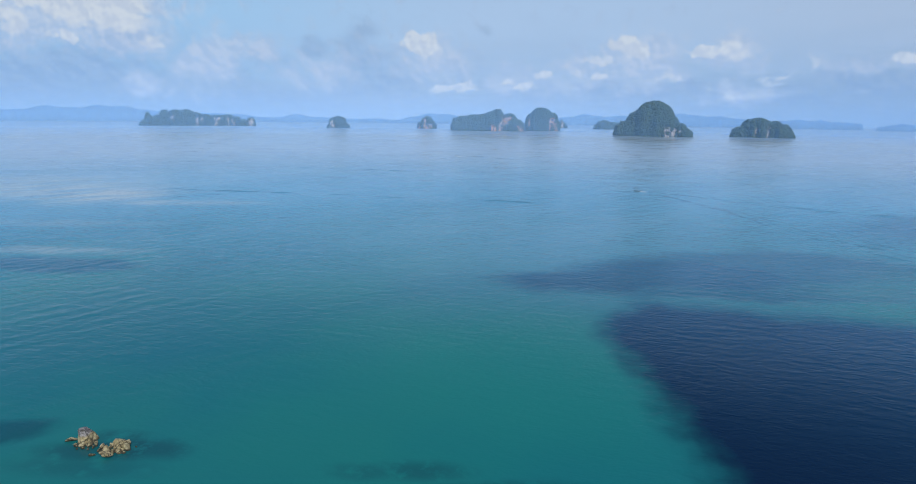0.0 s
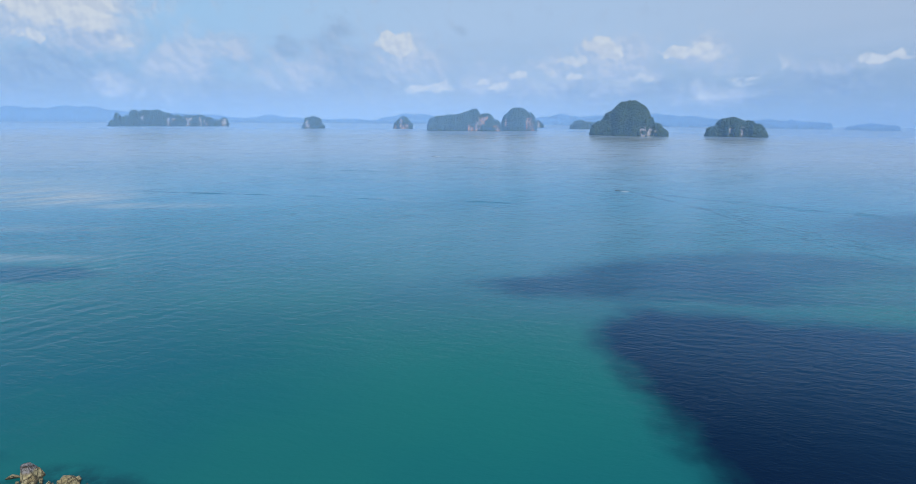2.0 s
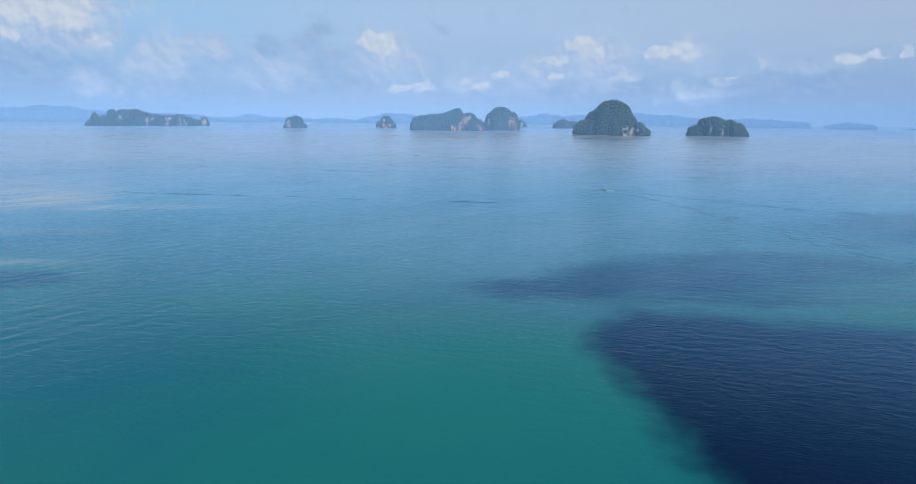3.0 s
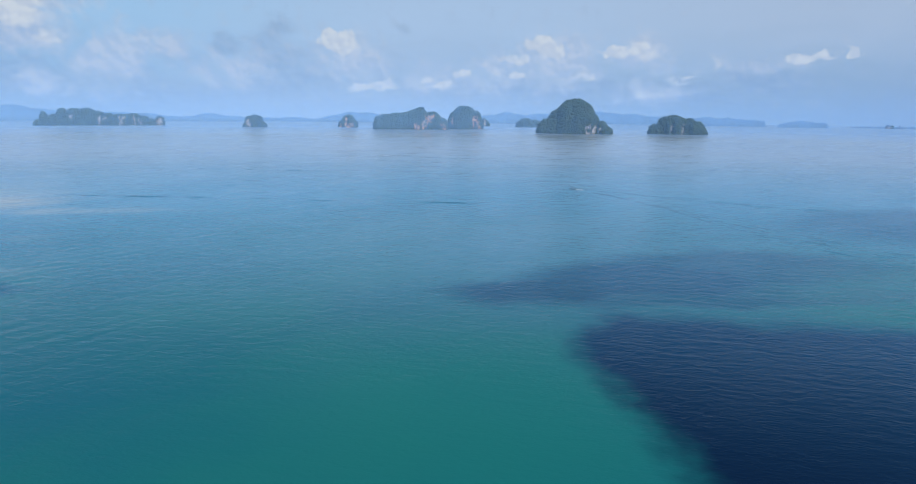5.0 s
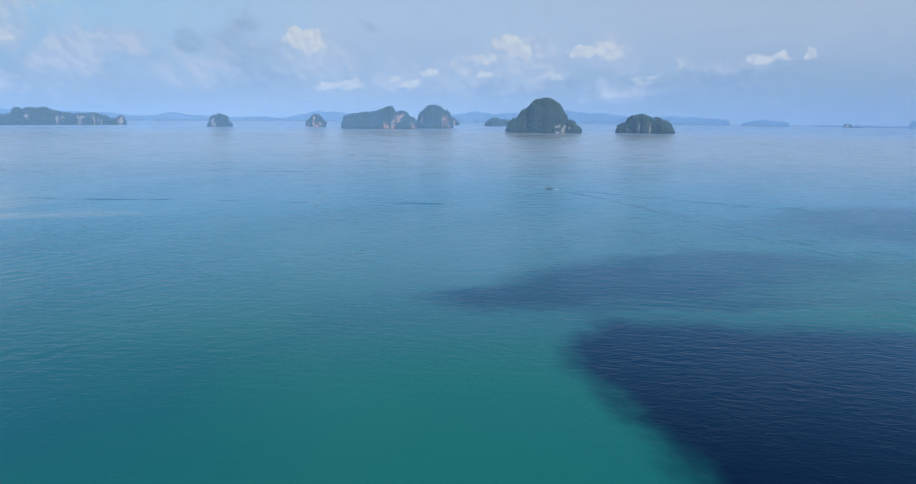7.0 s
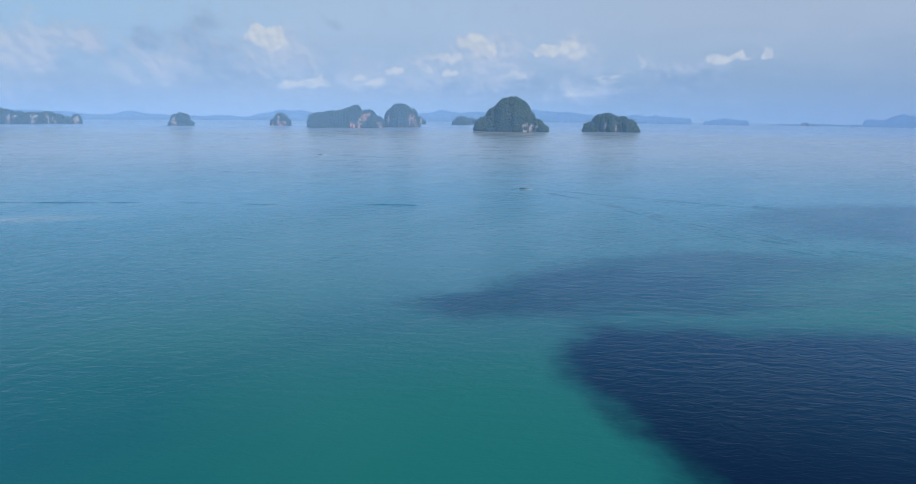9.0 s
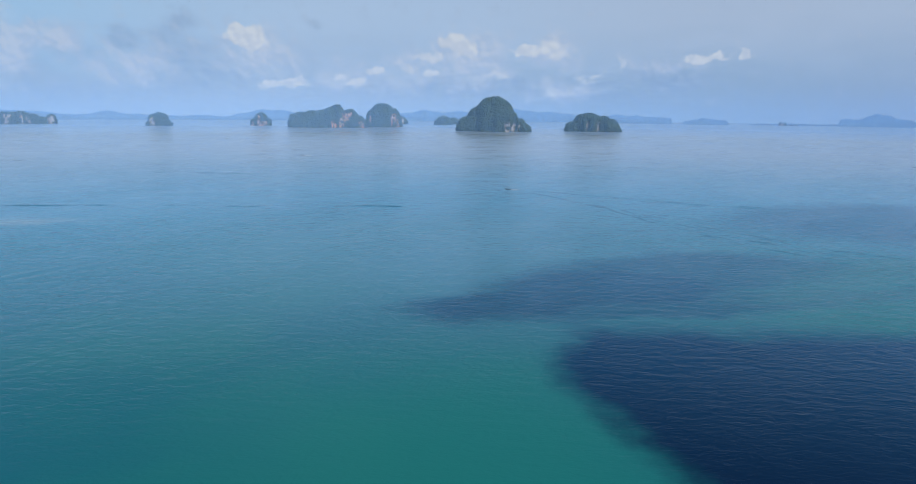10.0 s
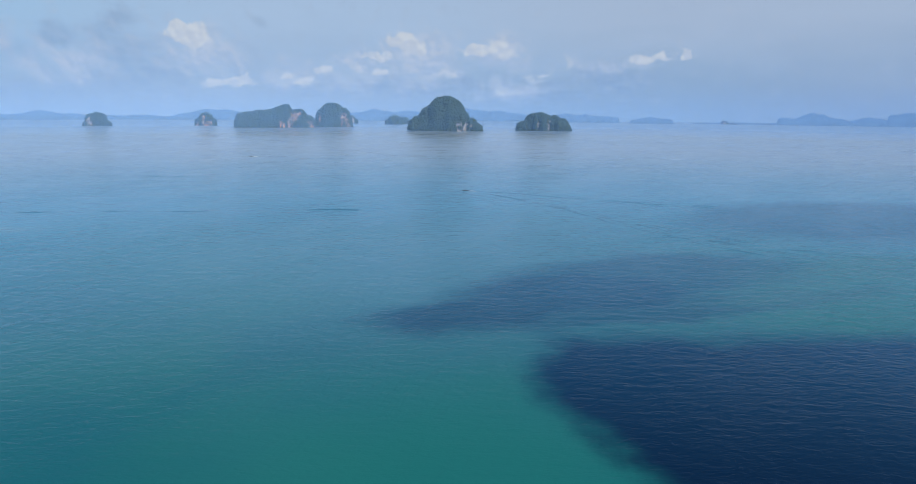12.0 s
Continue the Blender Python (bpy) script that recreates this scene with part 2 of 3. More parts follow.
    h = N.math("ADD", h, N.math("MULTIPLY", N.noise(S, 0.17, 3, 0.5, 0.4, dims="2D"), N.ramp(rng, 220, 480, 0.25, 1.3)))
    h = N.math("ADD", h, N.math("MULTIPLY", N.noise(S, 0.9, 3, 0.6, 0.3, dims="2D"), N.ramp(rng, 260, 600, 0.28, 0.08)))
    h = N.math("ADD", h, N.math("MULTIPLY", N.noise(S, 2.0, 3, 0.6, 0.2, dims="2D"), N.ramp(rng, 180, 340, 0.10, 0.0)))
    h = N.math("ADD", h, N.math("MULTIPLY", N.noise(N.vec("MULTIPLY", along, (0.3, 1, 1)).outputs[0], 0.10, 4, 0.6, 0.5, dims="2D"), 0.6))
    calm = N.ramp(N.noise(N.vec("MULTIPLY", along, (0.35, 1, 1)).outputs[0], 0.012, 5, 0.6, 0.4, dims="2D"), 0.36, 0.64, 0.26, 0.5)
    calm = N.math("MULTIPLY", calm, N.ramp(rng, 170, 300, 0.5, 1.4))
    calm = N.math("MULTIPLY", calm, N.ramp(rng, 700, 1600, 1.0, 0.55))
    bump = N.add("ShaderNodeBump", {"Height": h, "Strength": calm, "Distance": 1.0}).outputs[0]
    gloss = N.math("ADD", N.ramp(rng, 200, 1500, 0.13, 0.16), N.ramp(slick, 0.3, 0.7, -0.03, 0.03))
    gloss = N.math("ADD", gloss, N.ramp(rng, 2400, 3600, 0.0, 0.16))
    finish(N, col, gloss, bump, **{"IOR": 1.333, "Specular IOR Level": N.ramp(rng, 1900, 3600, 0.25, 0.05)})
    return m


# weed, deep water and sand on the bottom: x, y, half width, half height (metres), density
BANKS = [(60, 309, 41, 23, 0.75), (112, 323, 62, 34, 0.75), (175, 345, 75, 38, 0.6), (150, 290, 95, 14, 0.55), (420, 450, 135, 85, 0.5),
         (-215, 325, 45, 16, 0.6), (-118, 145, 14, 9, 0.5)]
SAND = [(205, 290, 44, 13, 0.65), (285, 320, 70, 24, 0.6)]
FLATS = [(22, 195, 50, 62, 0.7), (-20, 185, 50, 50, 0.35)]
# painted brightening in the middle of the view, same layout
BRIGHT_MIDDLE = [(60, 420, 170, 110, 0.6), (30, 270, 60, 70, 0.2)]
# pale cloud reflections painted on the surface
SKY_SHEEN = [(-340, 600, 52, 52, 0.95), (-440, 640, 120, 75, 0.75), (-270, 560, 80, 16, 0.5), (-500, 720, 130, 50, 0.5), (-245, 360, 45, 9, 0.6), (-300, 450, 70, 14, 0.25)]
WEED = [(-83, 141, 9, 5, 0.8), (-74, 141, 7, 4, 0.6), (-86, 146, 8, 3, 0.5), (-91, 139, 9, 4, 0.6), (-8, 135, 9, 4, 0.5), (-21, 134, 8, 3, 0.35), (10, 128, 14, 3, 0.4), (-88, 133, 14, 4, 0.35)]
SEA = sea_material()


def forest_material(name, a, b):
    m, N = material(name)
    P = N.add("ShaderNodeTexCoord").outputs["Object"]
    info = N.add("ShaderNodeNewGeometry").outputs["Random Per Island"]
    col = N.mix(info, a, b)
    col = N.mix(N.ramp(N.noise(P, 0.03, 4, 0.6), 0.35, 0.65), col, N.mix(0.5, col, (0.05, 0.08, 0.02)))
    bump = N.add("ShaderNodeBump", {"Height": N.noise(P, 0.9, 4, 0.7), "Strength": 0.8, "Distance": 1.5}).outputs[0]
    finish(N, col, 0.75, bump)
    return m


def limestone_material(name, pale, rust):
    m, N = material(name)
    P = N.add("ShaderNodeTexCoord").outputs["Object"]
    T = N.vec("MULTIPLY", P, (1, 1, 0.25)).outputs[0]
    col = N.mix(N.ramp(N.noise(T, 0.08, 5, 0.65, 0.6), 0.35, 0.65), pale, rust)
    col = N.mix(N.ramp(N.noise(T, 0.11, 5, 0.7, 0.8), 0.56, 0.68), col, (0.62, 0.58, 0.54))
    col = N.mix(N.ramp(N.noise(T, 0.2, 5, 0.7, 1.0), 0.46, 0.60), col, (0.13, 0.12, 0.11))
    col = N.mix(N.ramp(N.noise(P, 0.12, 5, 0.7, 0.5), 0.56, 0.64), col, (0.025, 0.045, 0.02))      # shrubs in the ledges
    bump = N.add("ShaderNodeBump", {"Height": N.noise(T, 0.25, 6, 0.7, 0.5), "Strength": 1.0, "Distance": 6.0}).outputs[0]
    finish(N, col, 0.9, bump)
    return m


def boulder_material():
    m, N = material("boulder_stone")
    P = N.add("ShaderNodeTexCoord").outputs["Object"]
    W = N.add("ShaderNodeNewGeometry").outputs["Position"]
    z = N.add("ShaderNodeSeparateXYZ", {0: W}).outputs[2]
    z = N.math("ADD", z, N.math("MULTIPLY", N.math("SUBTRACT", N.noise(W, 0.9, 4, 0.6), 0.5), 1.6))
    col = N.mix(N.ramp(N.noise(W, 0.75, 5, 0.6, 0.8), 0.40, 0.62), (0.56, 0.49, 0.29), (0.33, 0.27, 0.14))
    col = N.mix(N.ramp(z, 1.7, 2.5), col, N.mix(N.ramp(N.noise(W, 1.6, 5, 0.65), 0.4, 0.6), (0.42, 0.40, 0.40), (0.17, 0.16, 0.16)))
    cell = N.add("ShaderNodeTexVoronoi", {"Vector": N.vec("ADD", N.vec("MULTIPLY", W, (1, 1, 0.6)).outputs[0], N.vec("MULTIPLY", N.noise(W, 1.2, 4, 0.6, colour=True), (0.5, 0.5, 0.5)).outputs[0]).outputs[0], "Scale": 0.42},
                 feature="DISTANCE_TO_EDGE").outputs["Distance"]
    crack = N.ramp(cell, 0.0, 0.05, 1.0, 0.0)
    col = N.mix(N.math("MULTIPLY", crack, 0.85), col, (0.045, 0.04, 0.028))
    col = N.mix(N.ramp(N.noise(N.vec("MULTIPLY", W, (1, 1, 0.45)).outputs[0], 0.9, 6, 0.7, 1.6), 0.54, 0.62), col, (0.075, 0.065, 0.045))
    col = N.mix(N.ramp(z, 0.2, 0.7, 1, 0), col, (0.06, 0.055, 0.034))
    relief = N.math("SUBTRACT", N.noise(W, 2.2, 6, 0.7, 0.4), N.math("MULTIPLY", crack, 0.6))
    bump = N.add("ShaderNodeBump", {"Height": relief, "Strength": 1.0, "Distance": 0.5}).outputs[0]
    finish(N, col, 0.85, bump)
    return m


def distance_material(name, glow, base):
    """Far hills with the haze before them painted in as a glow over a dark base."""
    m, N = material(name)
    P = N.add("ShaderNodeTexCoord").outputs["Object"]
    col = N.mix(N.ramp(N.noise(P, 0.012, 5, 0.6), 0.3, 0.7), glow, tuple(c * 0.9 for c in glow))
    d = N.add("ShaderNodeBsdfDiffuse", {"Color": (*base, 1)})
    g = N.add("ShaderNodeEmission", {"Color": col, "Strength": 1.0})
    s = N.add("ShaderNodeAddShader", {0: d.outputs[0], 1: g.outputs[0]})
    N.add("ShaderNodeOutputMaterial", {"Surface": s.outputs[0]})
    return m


def haze_sheet_material(name, low, high, top, thick):
    """An added upright sheet that stands in for sea haze, clear at the water and thinning out upwards."""
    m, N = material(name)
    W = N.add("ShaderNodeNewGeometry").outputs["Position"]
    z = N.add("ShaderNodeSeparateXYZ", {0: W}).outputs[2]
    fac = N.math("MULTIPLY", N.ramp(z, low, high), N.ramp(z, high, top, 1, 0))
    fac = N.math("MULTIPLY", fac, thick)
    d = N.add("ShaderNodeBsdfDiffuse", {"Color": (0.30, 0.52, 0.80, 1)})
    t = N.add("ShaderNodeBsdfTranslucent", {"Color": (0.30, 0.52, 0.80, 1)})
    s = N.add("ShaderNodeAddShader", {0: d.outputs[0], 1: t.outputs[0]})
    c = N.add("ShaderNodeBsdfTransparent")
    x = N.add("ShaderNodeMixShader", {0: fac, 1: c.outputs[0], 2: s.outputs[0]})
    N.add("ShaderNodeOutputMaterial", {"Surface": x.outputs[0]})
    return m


def plain_material(name, colour, rough=0.6, metal=0.0, spread=0.15, scale=3.0):
    m, N = material(name)
    P = N.add("ShaderNodeTexCoord").outputs["Object"]
    dark = tuple(c * (1 - spread * 2) for c in colour)
    finish(N, N.mix(N.ramp(N.noise(P, scale, 4, 0.6), 0.3, 0.7), colour, dark), rough, None, Metallic=metal)
    return m


FOREST = forest_material("forest", (0.012, 0.035, 0.024), (0.042, 0.092, 0.052))
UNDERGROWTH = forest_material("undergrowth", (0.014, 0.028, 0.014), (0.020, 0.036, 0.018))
LIMESTONE = limestone_material("limestone", (0.56, 0.51, 0.47), (0.45, 0.36, 0.29))
RUSTY_LIMESTONE = limestone_material("rusty_limestone", (0.64, 0.45, 0.34), (0.66, 0.25, 0.11))
BOULDER = boulder_material()
# the blue emission is painted haze; the hills are no light source
HILLS = distance_material("haze_glow_hills", (0.130, 0.225, 0.405), (0.02, 0.03, 0.02))


# ---------------------------------------------------------------- mesh helpers
def mesh_from(name, verts, faces, mats, smooth=True, index=None):
    me = bpy.data.meshes.new(name)
    me.from_pydata(verts, [], faces)
    for m in mats:
        me.materials.append(m)
    if index is not None:
        me.polygons.foreach_set("material_index", np.asarray(index, dtype=np.int32))
    me.polygons.foreach_set("use_smooth", [smooth] * len(me.polygons))
    me.update()
    return me


def part(name, me, parent, label=""):
    ob = new(name, me)
    ob.parent = parent
    return tagged(ob, label)


def grid_faces(nu, nv, closed=False):
    i, j = np.meshgrid(np.arange(nu if closed else nu - 1), np.arange(nv - 1), indexing="ij")
    k = (i + 1) % nu
    return np.stack([i * nv + j, k * nv + j, k * nv + j + 1, i * nv + j + 1], -1).reshape(-1, 4)


def fbm(x, y, seed, octaves=4, rough=0.55):
    """Value noise of numpy arrays, about -1 to 1."""
    rs = np.random.RandomState(seed)
    total, amp, norm = np.zeros_like(x, dtype=float), 1.0, 0.0
    for _ in range(octaves):
        table = rs.uniform(-1, 1, (64, 64))
        fx, fy = np.floor(x), np.floor(y)
        ix, iy = fx.astype(int) % 64, fy.astype(int) % 64
        tx, ty = x - fx, y - fy
        tx, ty = tx * tx * (3 - 2 * tx), ty * ty * (3 - 2 * ty)
        jx, jy = (ix + 1) % 64, (iy + 1) % 64
        v = (table[ix, iy] * (1 - tx) + table[jx, iy] * tx) * (1 - ty) + (table[ix, jy] * (1 - tx) + table[jx, jy] * tx) * ty
        total += amp * v
        norm += amp
        amp *= rough
        x, y = x * 2.03 + 7.1, y * 2.03 + 3.7
    return total / norm


# ---------------------------------------------------------------- the sea
def build_sea():
    az = np.concatenate([np.linspace(-180, -50, 27)[:-1], np.linspace(-50, 65, 560), np.linspace(65, 180, 24)[1:-1]])
    r = np.concatenate([[1.0, 30, 60, 90], np.geomspace(115, 950, 880), np.geomspace(960, 20000, 60)])
    A, R = np.meshgrid(np.radians(az), r, indexing="ij")
    X, Y = R * np.sin(A), R * np.cos(A)
    Z = np.zeros_like(X)
    rs = np.random.RandomState(4)
    west = np.clip((-X - 40) / 160, 0, 1)                    # a second train of waves runs in the west of the bay
    for k in range(40):
        first = k < 24
        lam = rs.uniform(2.6, 7.5) if first else rs.uniform(4.5, 12)
        th = radians(rs.normal(70, 16) if first else rs.normal(-38, 13))
        amp = 0.0018 * lam * rs.uniform(0.5, 1.0) * ((1 - 0.7 * west) if first else 1.5 * west)
        Z += amp * np.sin((X * np.cos(th) + Y * np.sin(th)) * 2 * math.pi / lam + rs.uniform(0, 6.28)) * np.clip(1.5 - R / (lam * 120), 0, 1)
    Z *= np.clip(0.60 + 0.9 * fbm(X / 60, Y / 38, 9, 4), 0.1, 1.4) * np.clip((R - 110) / 230, 0.25, 1)
    verts = np.stack([X, Y, Z], -1).reshape(-1, 3)
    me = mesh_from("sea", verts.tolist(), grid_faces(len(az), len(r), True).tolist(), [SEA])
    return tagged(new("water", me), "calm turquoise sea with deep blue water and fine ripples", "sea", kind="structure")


build_sea()


# ---------------------------------------------------------------- islands
def ico(level):
    bm = bmesh.new()
    bmesh.ops.create_icosphere(bm, subdivisions=level, radius=1.0)
    v = np.array([p.co[:] for p in bm.verts])
    f = np.array([[q.index for q in p.verts] for p in bm.faces])
    bm.free()
    return v, f


ICO = {1: ico(1), 2: ico(2)}


def crowns(points, normals, radii, level, seed):
    """Many small tree crowns as one mesh: lumpy balls, each with its own squash and bumps."""
    rs = np.random.RandomState(seed)
    v0, f0 = ICO[level]
    n, k = len(points), len(v0)
    lump = 1 + rs.uniform(-0.28, 0.28, (n, k, 1))
    scale = radii[:, None, None] * np.stack([rs.uniform(0.8, 1.2, n), rs.uniform(0.8, 1.2, n), rs.uniform(0.75, 1.25, n)], -1)[:, None, :]
    v = v0[None] * lump * scale + points[:, None, :] + normals[:, None, :] * radii[:, None, None] * 0.35
    f = f0[None] + (np.arange(n) * k)[:, None, None]
    return v.reshape(-1, 3), f.reshape(-1, 3)


def patches(mask):
    """Connected groups of true cells in a grid, as lists of flat indices."""
    left = {(int(i), int(j)) for i, j in zip(*np.nonzero(mask))}
    found = []
    while left:
        stack, group = [left.pop()], []
        while stack:
            i, j = stack.pop()
            group.append(i * mask.shape[1] + j)
            for q in ((i + 1, j), (i - 1, j), (i, j + 1), (i, j - 1)):
                if q in left:
                    left.remove(q)
                    stack.append(q)
        found.append(np.array(group))
    return found


def cut_out(name, points, faces, mat, parent, label):
    used, back = np.unique(faces, return_inverse=True)
    return part(name, mesh_from(name, points[used].tolist(), back.reshape(-1, 4).tolist(), [mat]), parent, label)


def build_island(x, y, depth, lobes, cliffs, label, seed, near=False, stone=None):
    """A karst island. lobes: across, height, half width; cliffs: bare faces across, up, half width, half height, slant."""
    step, spacing, level = (2.4, 5.0, 1) if near else (3.0, 5.0, 1)
    far = math.hypot(x, y)
    ux, uy = y / far, -x / far                       # to the right, seen from the bay
    vx, vy = x / far, y / far                        # away from it
    lo = min(a - r for a, h, r in lobes) - 6
    hi = max(a + r for a, h, r in lobes) + 6
    us = np.arange(lo, hi + step, step)
    reach = max(max(r * 0.85, depth * 0.42) for a, h, r in lobes) + 12
    vs = np.arange(depth * 0.55 - reach, depth * 0.55 + reach, step)
    U, V = np.meshgrid(us, vs, indexing="ij")
    wu = U + fbm(U / 18, V / 18, seed, 4) * 9
    wv = V + fbm(U / 15, V / 40, seed + 1, 4) * 13
    Z = np.full_like(U, -4.0)
    for i, (a, h, r) in enumerate(lobes):
        ry = max(r * 0.85, depth * 0.42)
        d = np.hypot((wu - a) / r, (wv - depth * 0.55) / ry)
        Z = np.maximum(Z, h * np.clip(1 - d ** 2.6, 0, 1) ** 0.55 - 4 * (d > 1))
    rough = fbm(U / 14, V / 14, seed + 2, 4)
    Z = np.where(Z > 0, Z * (1 + 0.05 * rough) + 1.2 * rough, Z)
    nu, nv = len(us), len(vs)
    X, Y = x + U * ux + V * vx, y + U * uy + V * vy
    faces = grid_faces(nu, nv)
    Zf, Uf, Vf = (g.reshape(-1)[faces].mean(1) for g in (Z, U, V))
    top = Z.reshape(-1)[faces].max(1)
    bare = np.zeros(len(faces), bool)
    jag = fbm(Uf / 7, Zf / 9, seed + 5, 4) * 0.75
    for a, z, ru, rz, slant in cliffs:
        d = np.hypot((Uf - a - slant * (Zf - z)) / ru, (Zf - z) / rz)
        bare |= (d + jag < 1.05) & (Vf < depth * 0.4)
    foot = (Zf < 2.0 + 1.5 * jag) & (Vf < depth * 0.6)
    keep = top > -3.9
    root = tagged(new("island"), label, "island", "limestone islands in the bay")
    root.location = (x, y, 0)
    P = np.stack([X - x, Y - y, Z], -1).reshape(-1, 3)
    # every bare face and every ledge of some size is a part of its own; specks stay overgrown
    shape = (nu - 1, nv - 1)
    cliffs_found = [c for c in patches((bare & keep).reshape(shape)) if len(c) >= 8]
    ledges_found = [c for c in patches((foot & ~bare & keep).reshape(shape)) if len(c) >= 12]
    rest = keep.copy()
    for name, groups, mat, text in (("cliff", cliffs_found, stone or LIMESTONE, "bare limestone cliff, cream, grey and rust"),
                                    ("shore_ledge", ledges_found, LIMESTONE, "pale wave-cut limestone ledge")):
        for cells in groups:
            rest[cells] = False
            cut_out(name, P, faces[cells], mat, root, text)
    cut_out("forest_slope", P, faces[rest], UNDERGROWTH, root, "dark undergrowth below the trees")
    bare &= ~rest
    # trees
    rs = np.random.RandomState(seed + 8)
    q = P[faces]
    nrm = np.cross(q[:, 2] - q[:, 0], q[:, 3] - q[:, 1])
    area = np.linalg.norm(nrm, axis=1) / 2
    nrm /= np.maximum(area[:, None] * 2, 1e-6)
    ok = keep & ~bare & (Zf > 2.5)
    weight = np.where(ok, area, np.where(keep & bare & (Zf > 3), area * 0.16, 0))
    count = int(weight.sum() / spacing ** 2 * 1.7)
    pick = rs.choice(len(faces), count, p=weight / weight.sum())
    s, t = rs.rand(count, 1), rs.rand(count, 1)
    pts = (q[pick, 0] * (1 - s) + q[pick, 1] * s) * (1 - t) + (q[pick, 3] * (1 - s) + q[pick, 2] * s) * t
    rad = spacing * rs.uniform(0.40, 1.10, count) ** 1.0
    cv, cf = crowns(pts, nrm[pick], rad, level, seed + 9)
    canopy = part("tree_canopy", mesh_from("canopy", cv.tolist(), cf.tolist(), [FOREST], True), root, "dense dark green forest canopy")
    tagged(canopy, kind="stuff")
    return root


build_island(687, 2447, 87, [(3, 124, 85), (-54, 86, 52), (-88, 52, 48), (64, 72, 29), (99, 44, 19), (112, 28, 26)],
             [(62, 15, 33, 21, 0.3), (87, 35, 8, 21, 0.1)], "tall domed limestone island covered in dense forest", 20, True)
build_island(1082, 2427, 70, [(-10, 68, 47), (-46, 62, 27), (-76, 34, 31), (37, 56, 33), (62, 46, 36), (82, 28, 28)],
             [(-19, 21, 8, 25, 0.1), (22, 29, 6, 21, 0.1), (-38, 12, 6, 8, 0.0)], "low twin-humped forested island with pale cliff strips", 31, True)
build_island(89, 2910, 88, [(-137, 50, 26), (-104, 60, 46), (-57, 65, 55), (-15, 69, 45), (20, 79, 50), (42, 91, 34), (98, 73, 42), (136, 45, 28)],
             [(65, 28, 23, 39, 0.8), (46, 10, 31, 15, 0.0), (147, 13, 13, 13, 0.0), (-49, 8, 10, 5, 0.0)], "long forested island with a rust-coloured cliff", 42, stone=RUSTY_LIMESTONE)
build_island(341, 3006, 69, [(-3, 100, 63), (-48, 74, 32), (40, 77, 40), (58, 42, 24)],
             [(45, 37, 24, 26, 0.1), (66, 13, 13, 16, 0.0), (-58, 32, 4, 21, 0.0)], "round steep forested island with a pinkish cliff", 53, stone=RUSTY_LIMESTONE)
build_island(532, 3676, 19, [(-6, 42, 16), (13, 23, 13)],
             [(0, 19, 10, 16, 0.0)], "small bare limestone stack beside a larger island", 64)
build_island(-193, 3190, 38, [(0, 53, 34), (-21, 32, 22), (24, 31, 20)],
             [(8, 11, 25, 11, 0.0), (-11, 28, 8, 17, 0.2), (-37, 8, 8, 11, 0.0)], "small rounded islet with white cliffs at its foot", 75, stone=RUSTY_LIMESTONE)
build_island(-606, 3095, 38, [(-2, 53, 25), (-24, 46, 17), (20, 47, 19), (37, 19, 14), (-37, 15, 13)],
             [(-27, 16, 12, 22, 0.1), (2, 26, 9, 11, 0.0), (18, 24, 7, 11, 0.0)], "small steep limestone islet with a leafy top", 86)
build_island(-1321, 3238, 70, [(-228, 59, 16), (-250, 24, 21), (-193, 46, 24), (-158, 73, 27), (-107, 75, 43), (-59, 75, 40), (-13, 59, 38), (27, 51, 38), (81, 48, 48), (134, 52, 38), (175, 40, 30), (209, 27, 27), (247, 39, 21)],
             [(-124, 38, 13, 13, 0.3), (-8, 24, 11, 24, 0.0), (13, 30, 11, 13, 0.0), (83, 32, 16, 11, 0.0), (134, 24, 8, 19, 0.0), (158, 19, 11, 16, 0.0), (244, 19, 16, 19, 0.0), (86, 8, 21, 8, 0.0)], "long rugged island of many limestone knobs and trees", 97)
build_island(718, 3491, 36, [(3, 42, 36), (-24, 24, 24), (30, 21, 21)],
             [], "distant low forested islet behind the domed island", 108)
build_island(811, 3659, 32, [(0, 32, 32)],
             [], "distant small forested islet close to another islet", 119)
build_island(3002, 3708, 14, [(-9, 16, 13), (9, 16, 13)],
             [(-2, 7, 21, 14, 0.0)], "far flat-topped rock rising from the sea", 130)


